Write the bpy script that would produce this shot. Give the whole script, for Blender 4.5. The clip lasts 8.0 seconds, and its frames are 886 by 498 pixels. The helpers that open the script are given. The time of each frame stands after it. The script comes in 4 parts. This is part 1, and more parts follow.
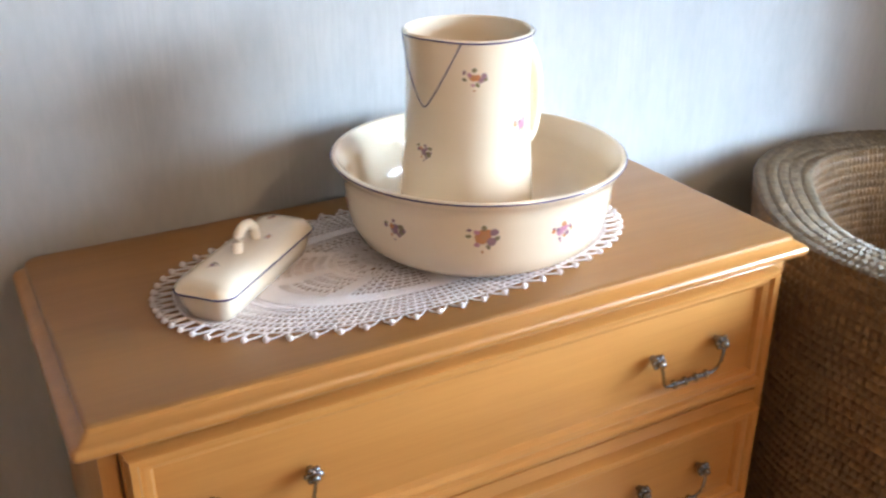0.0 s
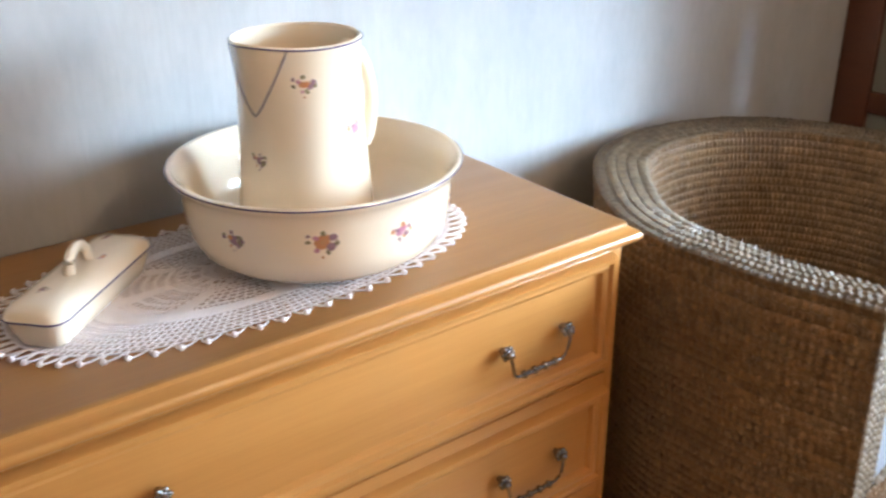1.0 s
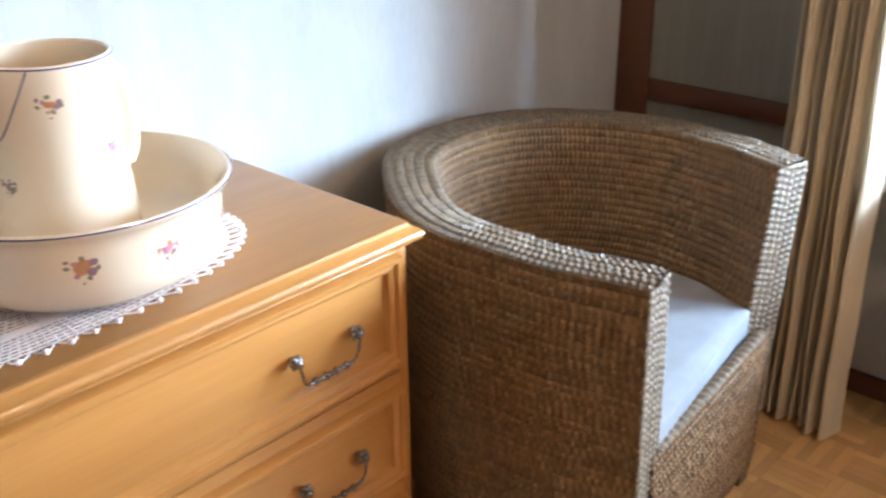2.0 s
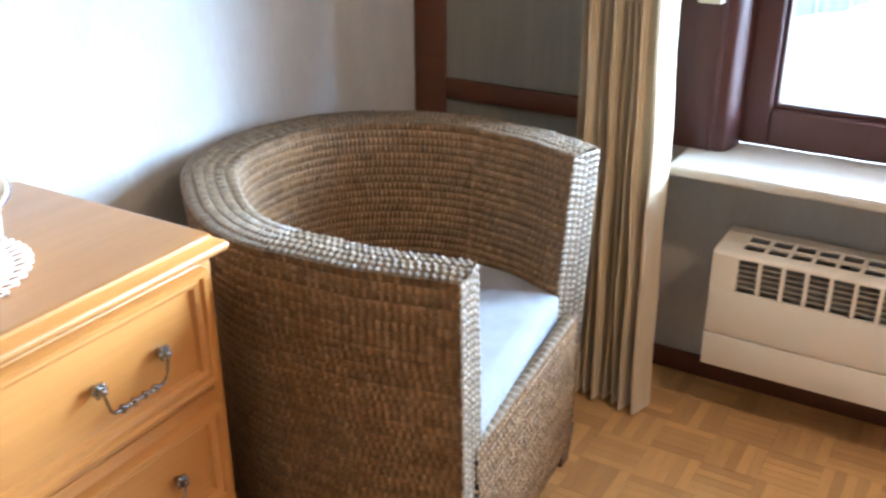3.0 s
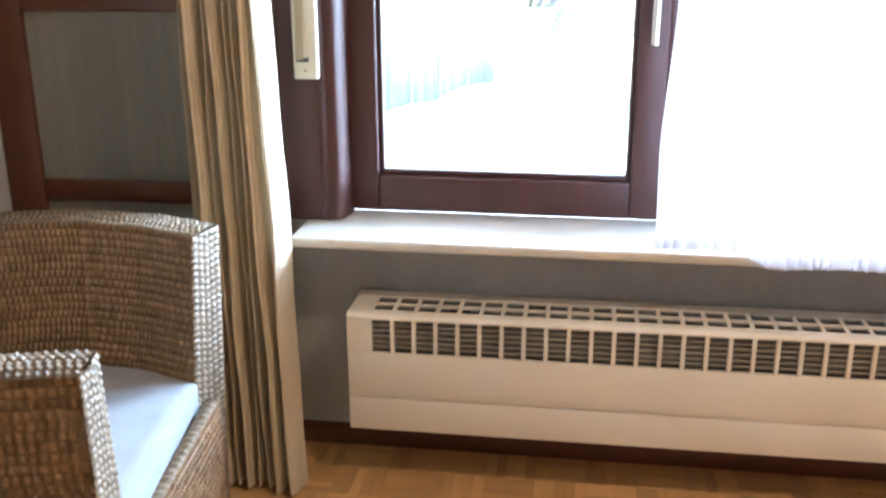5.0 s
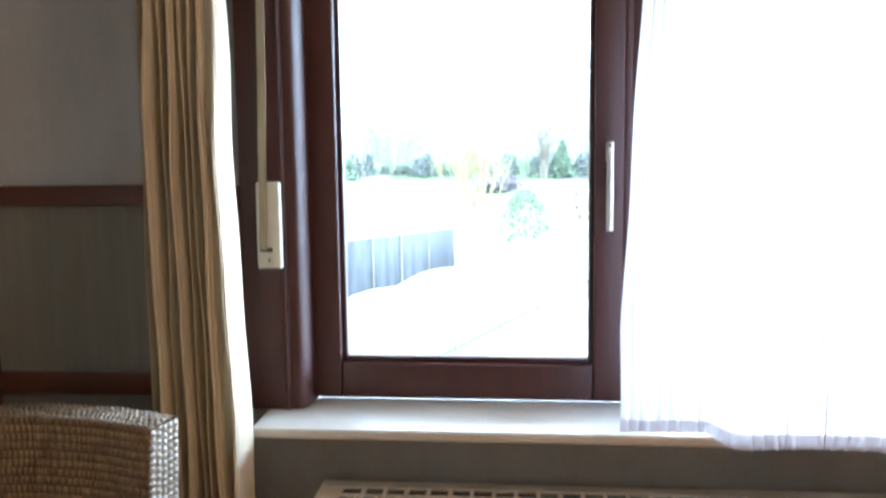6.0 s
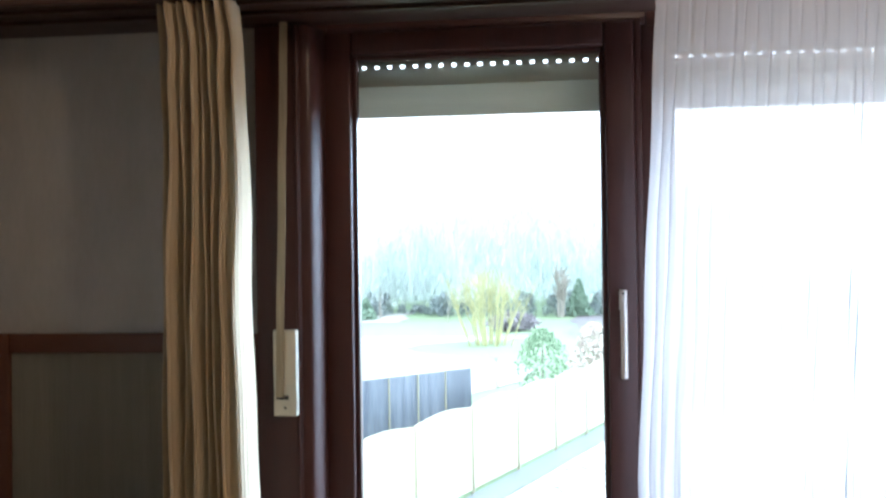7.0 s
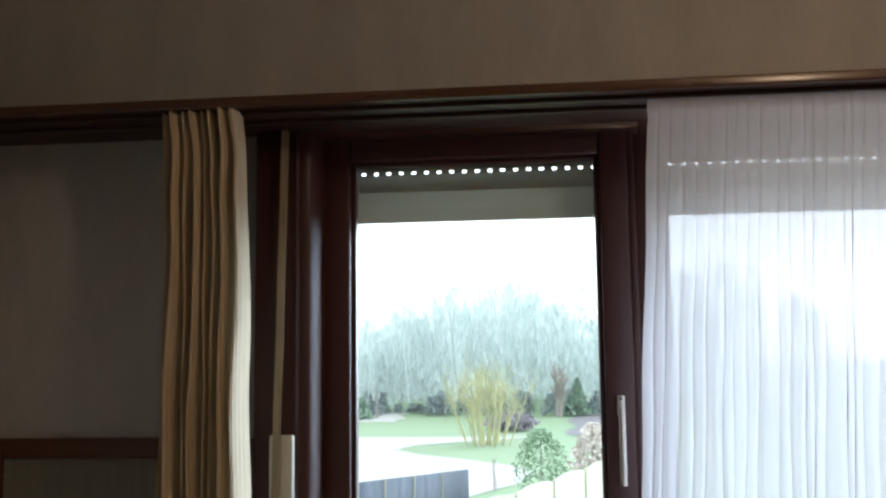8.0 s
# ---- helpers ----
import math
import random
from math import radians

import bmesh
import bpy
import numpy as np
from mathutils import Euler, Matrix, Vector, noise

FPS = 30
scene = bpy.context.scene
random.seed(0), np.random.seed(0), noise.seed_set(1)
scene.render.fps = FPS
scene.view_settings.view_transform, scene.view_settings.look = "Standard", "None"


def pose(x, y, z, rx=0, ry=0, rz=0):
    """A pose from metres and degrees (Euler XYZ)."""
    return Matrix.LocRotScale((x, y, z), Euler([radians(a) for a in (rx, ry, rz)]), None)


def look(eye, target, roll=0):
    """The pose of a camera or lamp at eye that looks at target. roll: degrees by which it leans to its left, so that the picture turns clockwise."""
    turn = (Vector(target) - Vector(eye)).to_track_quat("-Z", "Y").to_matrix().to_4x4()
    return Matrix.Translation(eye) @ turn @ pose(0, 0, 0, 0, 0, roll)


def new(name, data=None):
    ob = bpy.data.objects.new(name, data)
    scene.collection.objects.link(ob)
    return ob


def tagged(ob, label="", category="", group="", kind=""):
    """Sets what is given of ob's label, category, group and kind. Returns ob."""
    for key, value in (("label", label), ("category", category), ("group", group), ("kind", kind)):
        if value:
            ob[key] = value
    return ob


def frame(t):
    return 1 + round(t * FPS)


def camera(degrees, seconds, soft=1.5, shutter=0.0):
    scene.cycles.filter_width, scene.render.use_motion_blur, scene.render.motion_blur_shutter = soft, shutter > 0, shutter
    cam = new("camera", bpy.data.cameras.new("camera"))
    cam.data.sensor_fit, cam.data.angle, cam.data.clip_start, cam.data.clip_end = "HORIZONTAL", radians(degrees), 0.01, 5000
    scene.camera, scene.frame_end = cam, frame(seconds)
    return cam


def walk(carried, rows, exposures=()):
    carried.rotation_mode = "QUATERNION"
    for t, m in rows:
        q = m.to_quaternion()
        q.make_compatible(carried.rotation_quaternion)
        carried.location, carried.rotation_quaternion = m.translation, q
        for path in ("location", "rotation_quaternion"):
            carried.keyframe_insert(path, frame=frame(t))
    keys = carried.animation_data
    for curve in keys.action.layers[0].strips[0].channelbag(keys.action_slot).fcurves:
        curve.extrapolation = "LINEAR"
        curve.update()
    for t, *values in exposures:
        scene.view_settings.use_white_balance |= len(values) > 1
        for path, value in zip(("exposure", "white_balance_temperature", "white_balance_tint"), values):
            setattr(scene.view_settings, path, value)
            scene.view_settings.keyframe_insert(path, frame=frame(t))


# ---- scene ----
cam = camera(49.5, 8.0, soft=2.4, shutter=0.4)
PATH = [
    (0, (0.041, 0.07, 1.374), (0.917, 1.658, 0.531), 0.1),
    (0.5, (0.057, 0.053, 1.372), (1.037, 1.584, 0.538), -0.2),
    (1, (0.075, 0.036, 1.372), (1.166, 1.492, 0.543), -0.4),
    (1.5, (0.113, 0.0, 1.385), (1.323, 1.355, 0.548), -0.6),
    (3, (0.155, -0.026, 1.367), (1.721, 0.909, 0.546), -0.1),
    (3.5, (0.159, -0.024, 1.366), (1.816, 0.738, 0.546), -0.1),
    (4, (0.179, -0.049, 1.364), (1.927, 0.491, 0.554), -0.2),
    (4.2, (0.178, -0.059, 1.368), (1.952, 0.393, 0.562), -0.0),
    (5.3, (0.161, -0.044, 1.293), (2.076, 0.184, 0.762), -0.6),
    (5.5, (0.163, -0.044, 1.295), (2.098, 0.178, 0.844), -0.7),
    (6, (0.156, -0.046, 1.315), (2.13, 0.151, 1.058), -0.7),
    (6.5, (0.142, -0.051, 1.325), (2.126, 0.17, 1.209), -0.8),
    (7, (0.13, -0.053, 1.339), (2.117, 0.177, 1.369), -0.8),
    (7.5, (0.117, -0.052, 1.35), (2.1, 0.167, 1.499), -0.7),
    (8, (0.111, -0.054, 1.354), (2.085, 0.166, 1.587), -0.7),
]
EXPOSURES = [(0, 3.28, 6000, 13), (1.5, 3.35, 5900, 13), (3, 3.82, 5550, 12), (4.2, 3.92, 5600, 12), (5.3, 3.6, 5700, 12), (6, 2.95, 5750, 12),
             (7, 2.33, 5900, 12), (7.5, 2.07, 6100, 12), (8, 1.58, 6350, 13)]
walk(cam, [(t, look(eye, target, roll)) for t, eye, target, roll in PATH], EXPOSURES)

# ---- light ----
SUN_ELEVATION, SUN_AZIMUTH = radians(9), radians(135)
world = bpy.data.worlds.new("sky")
scene.world = world
world.use_nodes = True
wn = world.node_tree
sky = wn.nodes.new("ShaderNodeTexSky")
sky.sky_type, sky.sun_disc = "NISHITA", False
sky.sun_elevation, sky.sun_rotation = SUN_ELEVATION, SUN_AZIMUTH
sky.air_density, sky.dust_density = 0.6, 1.0
cloud = wn.nodes.new("ShaderNodeMix")
cloud.data_type = "RGBA"
cloud.inputs[0].default_value, cloud.inputs[7].default_value = 0.85, (8.3, 9.5, 10.4, 1)
wn.links.new(sky.outputs[0], cloud.inputs[6])
wn.links.new(cloud.outputs[2], wn.nodes["Background"].inputs[0])
wn.nodes["Background"].inputs[1].default_value = 0.15

sun = new("sun", bpy.data.lights.new("sun", "SUN"))
sun.data.energy, sun.data.angle, sun.data.color = 5.0, radians(48), (0.62, 0.83, 1.0)
sun.matrix_world = look((0.70, -0.70, 30.155), (0, 0, 30))

daylight = new("window_daylight", bpy.data.lights.new("window_daylight", "AREA"))
daylight.data.shape, daylight.data.size, daylight.data.size_y = "RECTANGLE", 1.75, 1.05
daylight.data.energy, daylight.data.color = 4.6, (0.76, 0.90, 1.0)
daylight.matrix_world = Matrix.Translation((2.60, -1.25, 1.2)) @ Matrix(((0, 0, 1, 0), (-1, 0, 0, 0), (0, -1, 0, 0), (0, 0, 0, 1)))

# the ceiling lamp of the room, above the walk: its warm glints lie on the china, the mouldings and the board
bulb = new("ceiling_lamp_light", bpy.data.lights.new("ceiling_lamp_light", "POINT"))
bulb.data.energy, bulb.data.color, bulb.data.shadow_soft_size = 3.5, (1.0, 0.73, 0.47), 0.09
bulb.location = (1.05, -0.80, 2.20)

# ---- materials ----
def surface(name, c1, c2=None, scale=(8, 8, 8), rough=0.5, bump=0.0, bscale=(60, 60, 60), metal=0.0, fine=0.0, vary=0.0, detail=5.0, gloss=0.5, coat=0.0):
    """A procedural surface: two colours mixed by a coarse and a fine noise, relief, and a change of tone from piece to piece."""
    m = bpy.data.materials.new(name)
    m.use_nodes = True
    t = m.node_tree
    b = t.nodes["Principled BSDF"]
    b.inputs["Roughness"].default_value, b.inputs["Metallic"].default_value = rough, metal
    b.inputs["Specular IOR Level"].default_value = gloss
    b.inputs["Coat Weight"].default_value = coat
    b.inputs["Coat Roughness"].default_value = 0.12
    co = t.nodes.new("ShaderNodeTexCoord")

    def noisy(sc, det):
        mp = t.nodes.new("ShaderNodeMapping")
        mp.inputs["Scale"].default_value = sc
        t.links.new(co.outputs["Object"], mp.inputs[0])
        n = t.nodes.new("ShaderNodeTexNoise")
        n.inputs["Scale"].default_value, n.inputs["Detail"].default_value = 1, det
        t.links.new(mp.outputs[0], n.inputs[0])
        return n.outputs[0]

    def math_node(op, a, c):
        n = t.nodes.new("ShaderNodeMath")
        n.operation = op
        for i, v in enumerate((a, c)):
            if isinstance(v, (int, float)):
                n.inputs[i].default_value = v
            else:
                t.links.new(v, n.inputs[i])
        return n.outputs[0]

    c2 = c2 or tuple(v * 0.8 for v in c1)
    fac = noisy(scale, detail)
    if fine:
        small = noisy(tuple(v * 9 for v in scale), 3)
        fac = math_node("ADD", math_node("MULTIPLY", fac, 1 - fine), math_node("MULTIPLY", small, fine))
    ramp = t.nodes.new("ShaderNodeMapRange")
    ramp.inputs["From Min"].default_value, ramp.inputs["From Max"].default_value = 0.3, 0.7
    t.links.new(fac, ramp.inputs["Value"])
    mix = t.nodes.new("ShaderNodeMix")
    mix.data_type = "RGBA"
    mix.inputs[6].default_value, mix.inputs[7].default_value = (*c1, 1), (*c2, 1)
    t.links.new(ramp.outputs[0], mix.inputs[0])
    col = mix.outputs[2]
    if vary:
        geo, info = t.nodes.new("ShaderNodeNewGeometry"), t.nodes.new("ShaderNodeObjectInfo")
        r = math_node("FRACT", math_node("ADD", geo.outputs["Random Per Island"], info.outputs["Random"]), 0)
        val = math_node("ADD", math_node("MULTIPLY", r, vary), 1 - vary / 2)
        hsv = t.nodes.new("ShaderNodeHueSaturation")
        t.links.new(val, hsv.inputs["Value"])
        t.links.new(col, hsv.inputs["Color"])
        col = hsv.outputs[0]
    t.links.new(col, b.inputs["Base Color"])
    rr = math_node("ADD", math_node("MULTIPLY", noisy(tuple(v * 1.7 for v in scale), 3), 0.16), rough - 0.08)
    t.links.new(rr, b.inputs["Roughness"])
    if bump:
        bn = t.nodes.new("ShaderNodeBump")
        bn.inputs["Strength"].default_value, bn.inputs["Distance"].default_value = bump, 0.004
        t.links.new(noisy(bscale, 4), bn.inputs["Height"])
        t.links.new(bn.outputs[0], b.inputs["Normal"])
    return m


def cloth(name, c1, c2, through_light, clear, scale=(30, 30, 4), bscale=(500, 500, 500)):
    """Woven cloth that lets light through: diffuse, translucent and, between the threads, clear."""
    m = surface(name, c1, c2, scale, 0.85, 0.25, bscale, gloss=0.1, fine=0.3)
    t = m.node_tree
    b, out = t.nodes["Principled BSDF"], t.nodes["Material Output"]
    tl, mx = t.nodes.new("ShaderNodeBsdfTranslucent"), t.nodes.new("ShaderNodeMixShader")
    tl.inputs[0].default_value = (*c1, 1)
    mx.inputs[0].default_value = through_light
    t.links.new(b.outputs[0], mx.inputs[1])
    t.links.new(tl.outputs[0], mx.inputs[2])
    last = mx
    if clear:
        tr, m2 = t.nodes.new("ShaderNodeBsdfTransparent"), t.nodes.new("ShaderNodeMixShader")
        m2.inputs[0].default_value = clear
        t.links.new(mx.outputs[0], m2.inputs[1])
        t.links.new(tr.outputs[0], m2.inputs[2])
        last = m2
    t.links.new(last.outputs[0], out.inputs[0])
    return m


def window_glass(name):
    m = bpy.data.materials.new(name)
    m.use_nodes = True
    t = m.node_tree
    tr, gl, mx, fr = (t.nodes.new("ShaderNode" + k) for k in ("BsdfTransparent", "BsdfGlossy", "MixShader", "Fresnel"))
    tr.inputs[0].default_value = (0.97, 0.985, 0.98, 1)
    gl.inputs["Roughness"].default_value = 0.02
    fr.inputs[0].default_value = 1.45
    t.links.new(fr.outputs[0], mx.inputs[0])
    t.links.new(tr.outputs[0], mx.inputs[1])
    t.links.new(gl.outputs[0], mx.inputs[2])
    t.links.new(mx.outputs[0], t.nodes["Material Output"].inputs[0])
    return m


WALLPAPER = surface("wallpaper", (0.50, 0.485, 0.465), (0.405, 0.392, 0.378), (9, 9, 3.2), 0.75, 0.14, (160, 160, 9), fine=0.28, gloss=0.2)
PANEL_PAPER = surface("panel_paper", (0.25, 0.235, 0.195), (0.20, 0.187, 0.155), (38, 38, 1.6), 0.75, 0.4, (160, 160, 9), fine=0.35, gloss=0.2)
# tones for the unseen ceiling and west wall, chosen for the bounce they give
BOUNCE_CEILING = surface("bounce_warm_white", (0.84, 0.77, 0.66), (0.81, 0.74, 0.63), (4, 4, 4), 0.8, 0.2, (90, 90, 90))
BOUNCE_WALL = surface("bounce_wall_beige", (0.47, 0.43, 0.375), (0.44, 0.40, 0.35), (4, 4, 4), 0.8, 0.2, (90, 90, 90))
OAK = surface("honey_oak", (0.51, 0.230, 0.058), (0.41, 0.174, 0.040), (1.3, 26, 26), 0.34, 0.07, (5, 160, 160), fine=0.3, coat=0.5)
OAK_UP = surface("honey_oak_upright", (0.49, 0.222, 0.056), (0.40, 0.170, 0.038), (26, 26, 1.3), 0.36, 0.07, (160, 160, 5), fine=0.3, coat=0.2)
OAK_TOP = surface("honey_oak_top", (0.37, 0.170, 0.046), (0.265, 0.120, 0.032), (1.2, 14, 14), 0.40, 0.0, (5, 160, 160), fine=0.25, coat=0.2)
MAHOGANY = surface("stained_window_wood", (0.068, 0.019, 0.015), (0.045, 0.013, 0.010), (22, 22, 1.5), 0.45, 0.1, (120, 120, 6), fine=0.3, coat=0.1)
DARK_WOOD = surface("brown_trim_wood", (0.125, 0.042, 0.018), (0.085, 0.027, 0.012), (20, 2, 20), 0.42, 0.1, (120, 8, 120), fine=0.3)
# trim wood darkened so that the shade below the board is in its colour
SHADED_BOARD_WOOD = surface("shaded_board_wood", (0.055, 0.021, 0.011), (0.038, 0.014, 0.008), (20, 2, 20), 0.5, 0.1, (120, 8, 120), fine=0.3)
EDGE_WOOD = surface("board_edge_wood", (0.085, 0.033, 0.015), (0.058, 0.021, 0.010), (20, 2, 20), 0.3, 0.1, (120, 8, 120), fine=0.3, coat=0.3)
PARQUET = surface("parquet_oak", (0.63, 0.375, 0.155), (0.53, 0.30, 0.112), (14, 14, 14), 0.30, 0.06, (120, 120, 120), vary=0.36, fine=0.4, coat=0.2)
JOINT = surface("parquet_bed", (0.25, 0.12, 0.04), None, (9, 9, 9), 0.7)
CHINA = surface("cream_china", (0.87, 0.72, 0.54), (0.84, 0.685, 0.50), (6, 6, 6), 0.13, 0.0, coat=0.5)
BLUE_LINE = surface("blue_glaze", (0.05, 0.04, 0.16), None, (30, 30, 30), 0.2)
ORANGE = surface("orange_enamel", (0.60, 0.22, 0.09), (0.5, 0.27, 0.13), (90, 90, 90), 0.25)
MAUVE = surface("mauve_enamel", (0.36, 0.20, 0.21), (0.27, 0.17, 0.20), (90, 90, 90), 0.25)
PINK = surface("pink_enamel", (0.58, 0.27, 0.33), None, (90, 90, 90), 0.25)
LEAF = surface("olive_enamel", (0.30, 0.25, 0.13), (0.22, 0.17, 0.11), (90, 90, 90), 0.25)
LACE = surface("white_crochet_cotton", (0.93, 0.84, 0.80), (0.87, 0.78, 0.745), (60, 60, 60), 0.9, 0.6, (700, 700, 700), gloss=0.1)
PEWTER = surface("polished_pewter", (0.36, 0.35, 0.34), (0.22, 0.21, 0.20), (50, 50, 50), 0.22, metal=1.0)
RATTAN = surface("rattan_weave", (0.270, 0.160, 0.073), (0.130, 0.070, 0.028), (40, 40, 40), 0.42, 0.5, (350, 350, 350), fine=0.4, vary=0.35, gloss=0.5)
RATTAN_RIM = surface("rattan_rim", (0.26, 0.190, 0.115), (0.085, 0.056, 0.031), (70, 70, 70), 0.46, 0.5, (350, 350, 350), fine=0.45, vary=0.35, gloss=0.4)
RATTAN_CORE = surface("rattan_core", (0.09, 0.055, 0.028), None, (60, 60, 60), 0.8)
CUSHION = surface("grey_cushion_cotton", (0.31, 0.315, 0.335), (0.26, 0.265, 0.285), (14, 14, 14), 0.9, 0.3, (500, 500, 500), gloss=0.1)
LEG_WOOD = surface("leg_wood", (0.13, 0.06, 0.025), None, (30, 30, 3), 0.45)
RAD_PAINT = surface("radiator_enamel", (0.78, 0.72, 0.64), (0.75, 0.69, 0.61), (5, 5, 5), 0.36, 0.03, (40, 40, 40))
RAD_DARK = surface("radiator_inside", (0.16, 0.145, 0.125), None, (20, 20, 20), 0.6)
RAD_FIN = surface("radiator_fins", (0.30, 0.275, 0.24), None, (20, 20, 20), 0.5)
MARBLE = surface("pale_marble", (0.70, 0.66, 0.60), (0.56, 0.52, 0.47), (9, 3, 9), 0.22, 0.03, (30, 30, 30), fine=0.35)
CREAM_PLASTIC = surface("cream_plastic", (0.62, 0.58, 0.47), (0.57, 0.53, 0.43), (20, 20, 20), 0.4)
STRAP = surface("strap_webbing", (0.40, 0.34, 0.24), (0.30, 0.25, 0.17), (200, 200, 6), 0.85, 0.4, (300, 300, 300))
SLAT_PVC = surface("shutter_slats", (0.50, 0.47, 0.38), (0.45, 0.42, 0.34), (3, 3, 40), 0.5)
BRASS = surface("silver_anodised_metal", (0.66, 0.60, 0.54), (0.64, 0.58, 0.52), (5, 5, 5), 0.36, metal=1.0)
SCREW = surface("dark_metal", (0.08, 0.08, 0.08), None, (30, 30, 30), 0.4, metal=1.0)
CURTAIN_CLOTH = cloth("cream_curtain_cloth", (0.69, 0.585, 0.43), (0.57, 0.475, 0.34), 0.12, 0.0)
SHEER_CLOTH = cloth("white_voile", (0.62, 0.585, 0.605), (0.54, 0.505, 0.53), 0.34, 0.15, (60, 60, 3))
GLASS = window_glass("window_glass")
RUBBER = surface("black_gasket", (0.02, 0.02, 0.02), None, (30, 30, 30), 0.6)
GRASS = surface("lawn_grass", (0.095, 0.165, 0.065), (0.155, 0.19, 0.105), (0.12, 0.12, 0.12), 0.9, 0.6, (12, 12, 12), fine=0.4)
PAVING = surface("pale_paving", (0.33, 0.30, 0.27), (0.24, 0.235, 0.20), (0.6, 0.6, 0.6), 0.85, 0.3, (8, 8, 8), fine=0.4)
GRAVEL = surface("white_gravel", (0.62, 0.60, 0.58), (0.4, 0.39, 0.38), (6, 6, 6), 0.85, 0.5, (20, 20, 20), vary=0.5)
CONCRETE = surface("grey_concrete", (0.15, 0.16, 0.165), (0.12, 0.13, 0.135), (2, 2, 2), 0.85)
FENCE_WOOD = surface("larch_fence", (0.33, 0.31, 0.21), (0.26, 0.24, 0.16), (3, 3, 0.6), 0.75, 0.3, (40, 40, 6), vary=0.2)
SHEET = surface("slate_blue_sheet", (0.055, 0.068, 0.092), (0.15, 0.165, 0.195), (5, 5, 0.5), 0.5, 0.2, (12, 12, 3), vary=0.2)
BARK = surface("bark", (0.30, 0.27, 0.23), (0.20, 0.18, 0.15), (4, 4, 1), 0.9, 0.5, (20, 20, 6))
GOLD_TWIG = surface("golden_twigs", (0.40, 0.385, 0.20), (0.30, 0.29, 0.15), (5, 5, 5), 0.8, vary=0.3)
# distant haze is mixed into this base colour, far paler than real foliage
HAZED_WOODS = surface("far_woods", (0.40, 0.46, 0.43), (0.47, 0.51, 0.48), (0.4, 0.4, 0.4), 0.95, vary=0.5)
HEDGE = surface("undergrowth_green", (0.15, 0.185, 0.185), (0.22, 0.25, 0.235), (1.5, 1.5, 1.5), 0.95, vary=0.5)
CONIFER = surface("conifer_green", (0.18, 0.26, 0.19), (0.23, 0.31, 0.22), (3, 3, 3), 0.9, vary=0.3)
SHRUB = surface("shrub_leaves", (0.20, 0.31, 0.19), (0.28, 0.36, 0.24), (4, 4, 4), 0.8, vary=0.4)
HEATHER = surface("heather_twigs", (0.22, 0.20, 0.23), (0.29, 0.26, 0.27), (3, 3, 3), 0.9, vary=0.4)
SOIL = surface("bare_soil", (0.085, 0.075, 0.08), (0.12, 0.105, 0.10), (0.5, 0.5, 0.5), 0.95, 0.5, (6, 6, 6), fine=0.4)
BLOSSOM = surface("pale_blossom", (0.62, 0.55, 0.50), (0.5, 0.45, 0.38), (4, 4, 4), 0.8, vary=0.3)


# ---- mesh helpers ----
def add_box(bm, a, b, bevel=0.0, seg=2):
    ge = bmesh.ops.create_cube(bm, size=1)
    vs = ge["verts"]
    for v in vs:
        v.co = Vector([(a[i] + b[i]) / 2 + v.co[i] * abs(b[i] - a[i]) for i in range(3)])
    if bevel:
        es = list({e for v in vs for e in v.link_edges})
        bmesh.ops.bevel(bm, geom=es, offset=bevel, segments=seg, affect="EDGES", profile=0.5)
    return bm


def box_bm(a, b, bevel=0.0, seg=2):
    return add_box(bmesh.new(), a, b, bevel, seg)


def grid_bm(fn, nu, nv, close_u=False, close_v=False, bm=None):
    """A sheet of quads whose corner (i, j) is fn(i, j)."""
    bm = bm or bmesh.new()
    vs = [[bm.verts.new(fn(i, j)) for j in range(nv)] for i in range(nu)]
    for i in range(nu if close_u else nu - 1):
        for j in range(nv if close_v else nv - 1):
            bm.faces.new((vs[i][j], vs[(i + 1) % nu][j], vs[(i + 1) % nu][(j + 1) % nv], vs[i][(j + 1) % nv]))
    return bm


def tube(bm, pts, r, n=8, closed=False):
    """A round rod through pts; r is a number or a function of the place along it, 0 to 1."""
    pts = [Vector(p) for p in pts]
    k = len(pts)
    rings = []
    for i, p in enumerate(pts):
        d = (pts[(i + 1) % k] - pts[i - 1]) if closed else (pts[min(i + 1, k - 1)] - pts[max(i - 1, 0)])
        d.normalize()
        s = d.cross(Vector((0, 0, 1)) if abs(d.z) < 0.9 else Vector((1, 0, 0))).normalized()
        u = s.cross(d)
        rad = r(i / max(k - 1, 1)) if callable(r) else r
        rings.append([bm.verts.new(p + (s * math.cos(6.2832 * j / n) + u * math.sin(6.2832 * j / n)) * rad) for j in range(n)])
    for i in range(k if closed else k - 1):
        for j in range(n):
            bm.faces.new((rings[i][j], rings[i][(j + 1) % n], rings[(i + 1) % k][(j + 1) % n], rings[(i + 1) % k][j]))
    if not closed:
        bm.faces.new(rings[0][::-1])
        bm.faces.new(rings[-1])
    return bm


def ball(bm, c, r, seg=12, squash=(1, 1, 1)):
    ge = bmesh.ops.create_uvsphere(bm, u_segments=seg, v_segments=max(6, seg // 2), radius=r)
    for v in ge["verts"]:
        v.co = Vector(c) + Vector((v.co.x * squash[0], v.co.y * squash[1], v.co.z * squash[2]))
    return bm


def mesh_object(name, bm, material, smooth=True):
    bmesh.ops.recalc_face_normals(bm, faces=bm.faces)
    me = bpy.data.meshes.new(name)
    bm.to_mesh(me)
    bm.free()
    for m in material if isinstance(material, (list, tuple)) else (material,):
        me.materials.append(m)
    if smooth:
        me.shade_smooth()
        me.set_sharp_from_angle(angle=radians(35))
    return new(name, me)


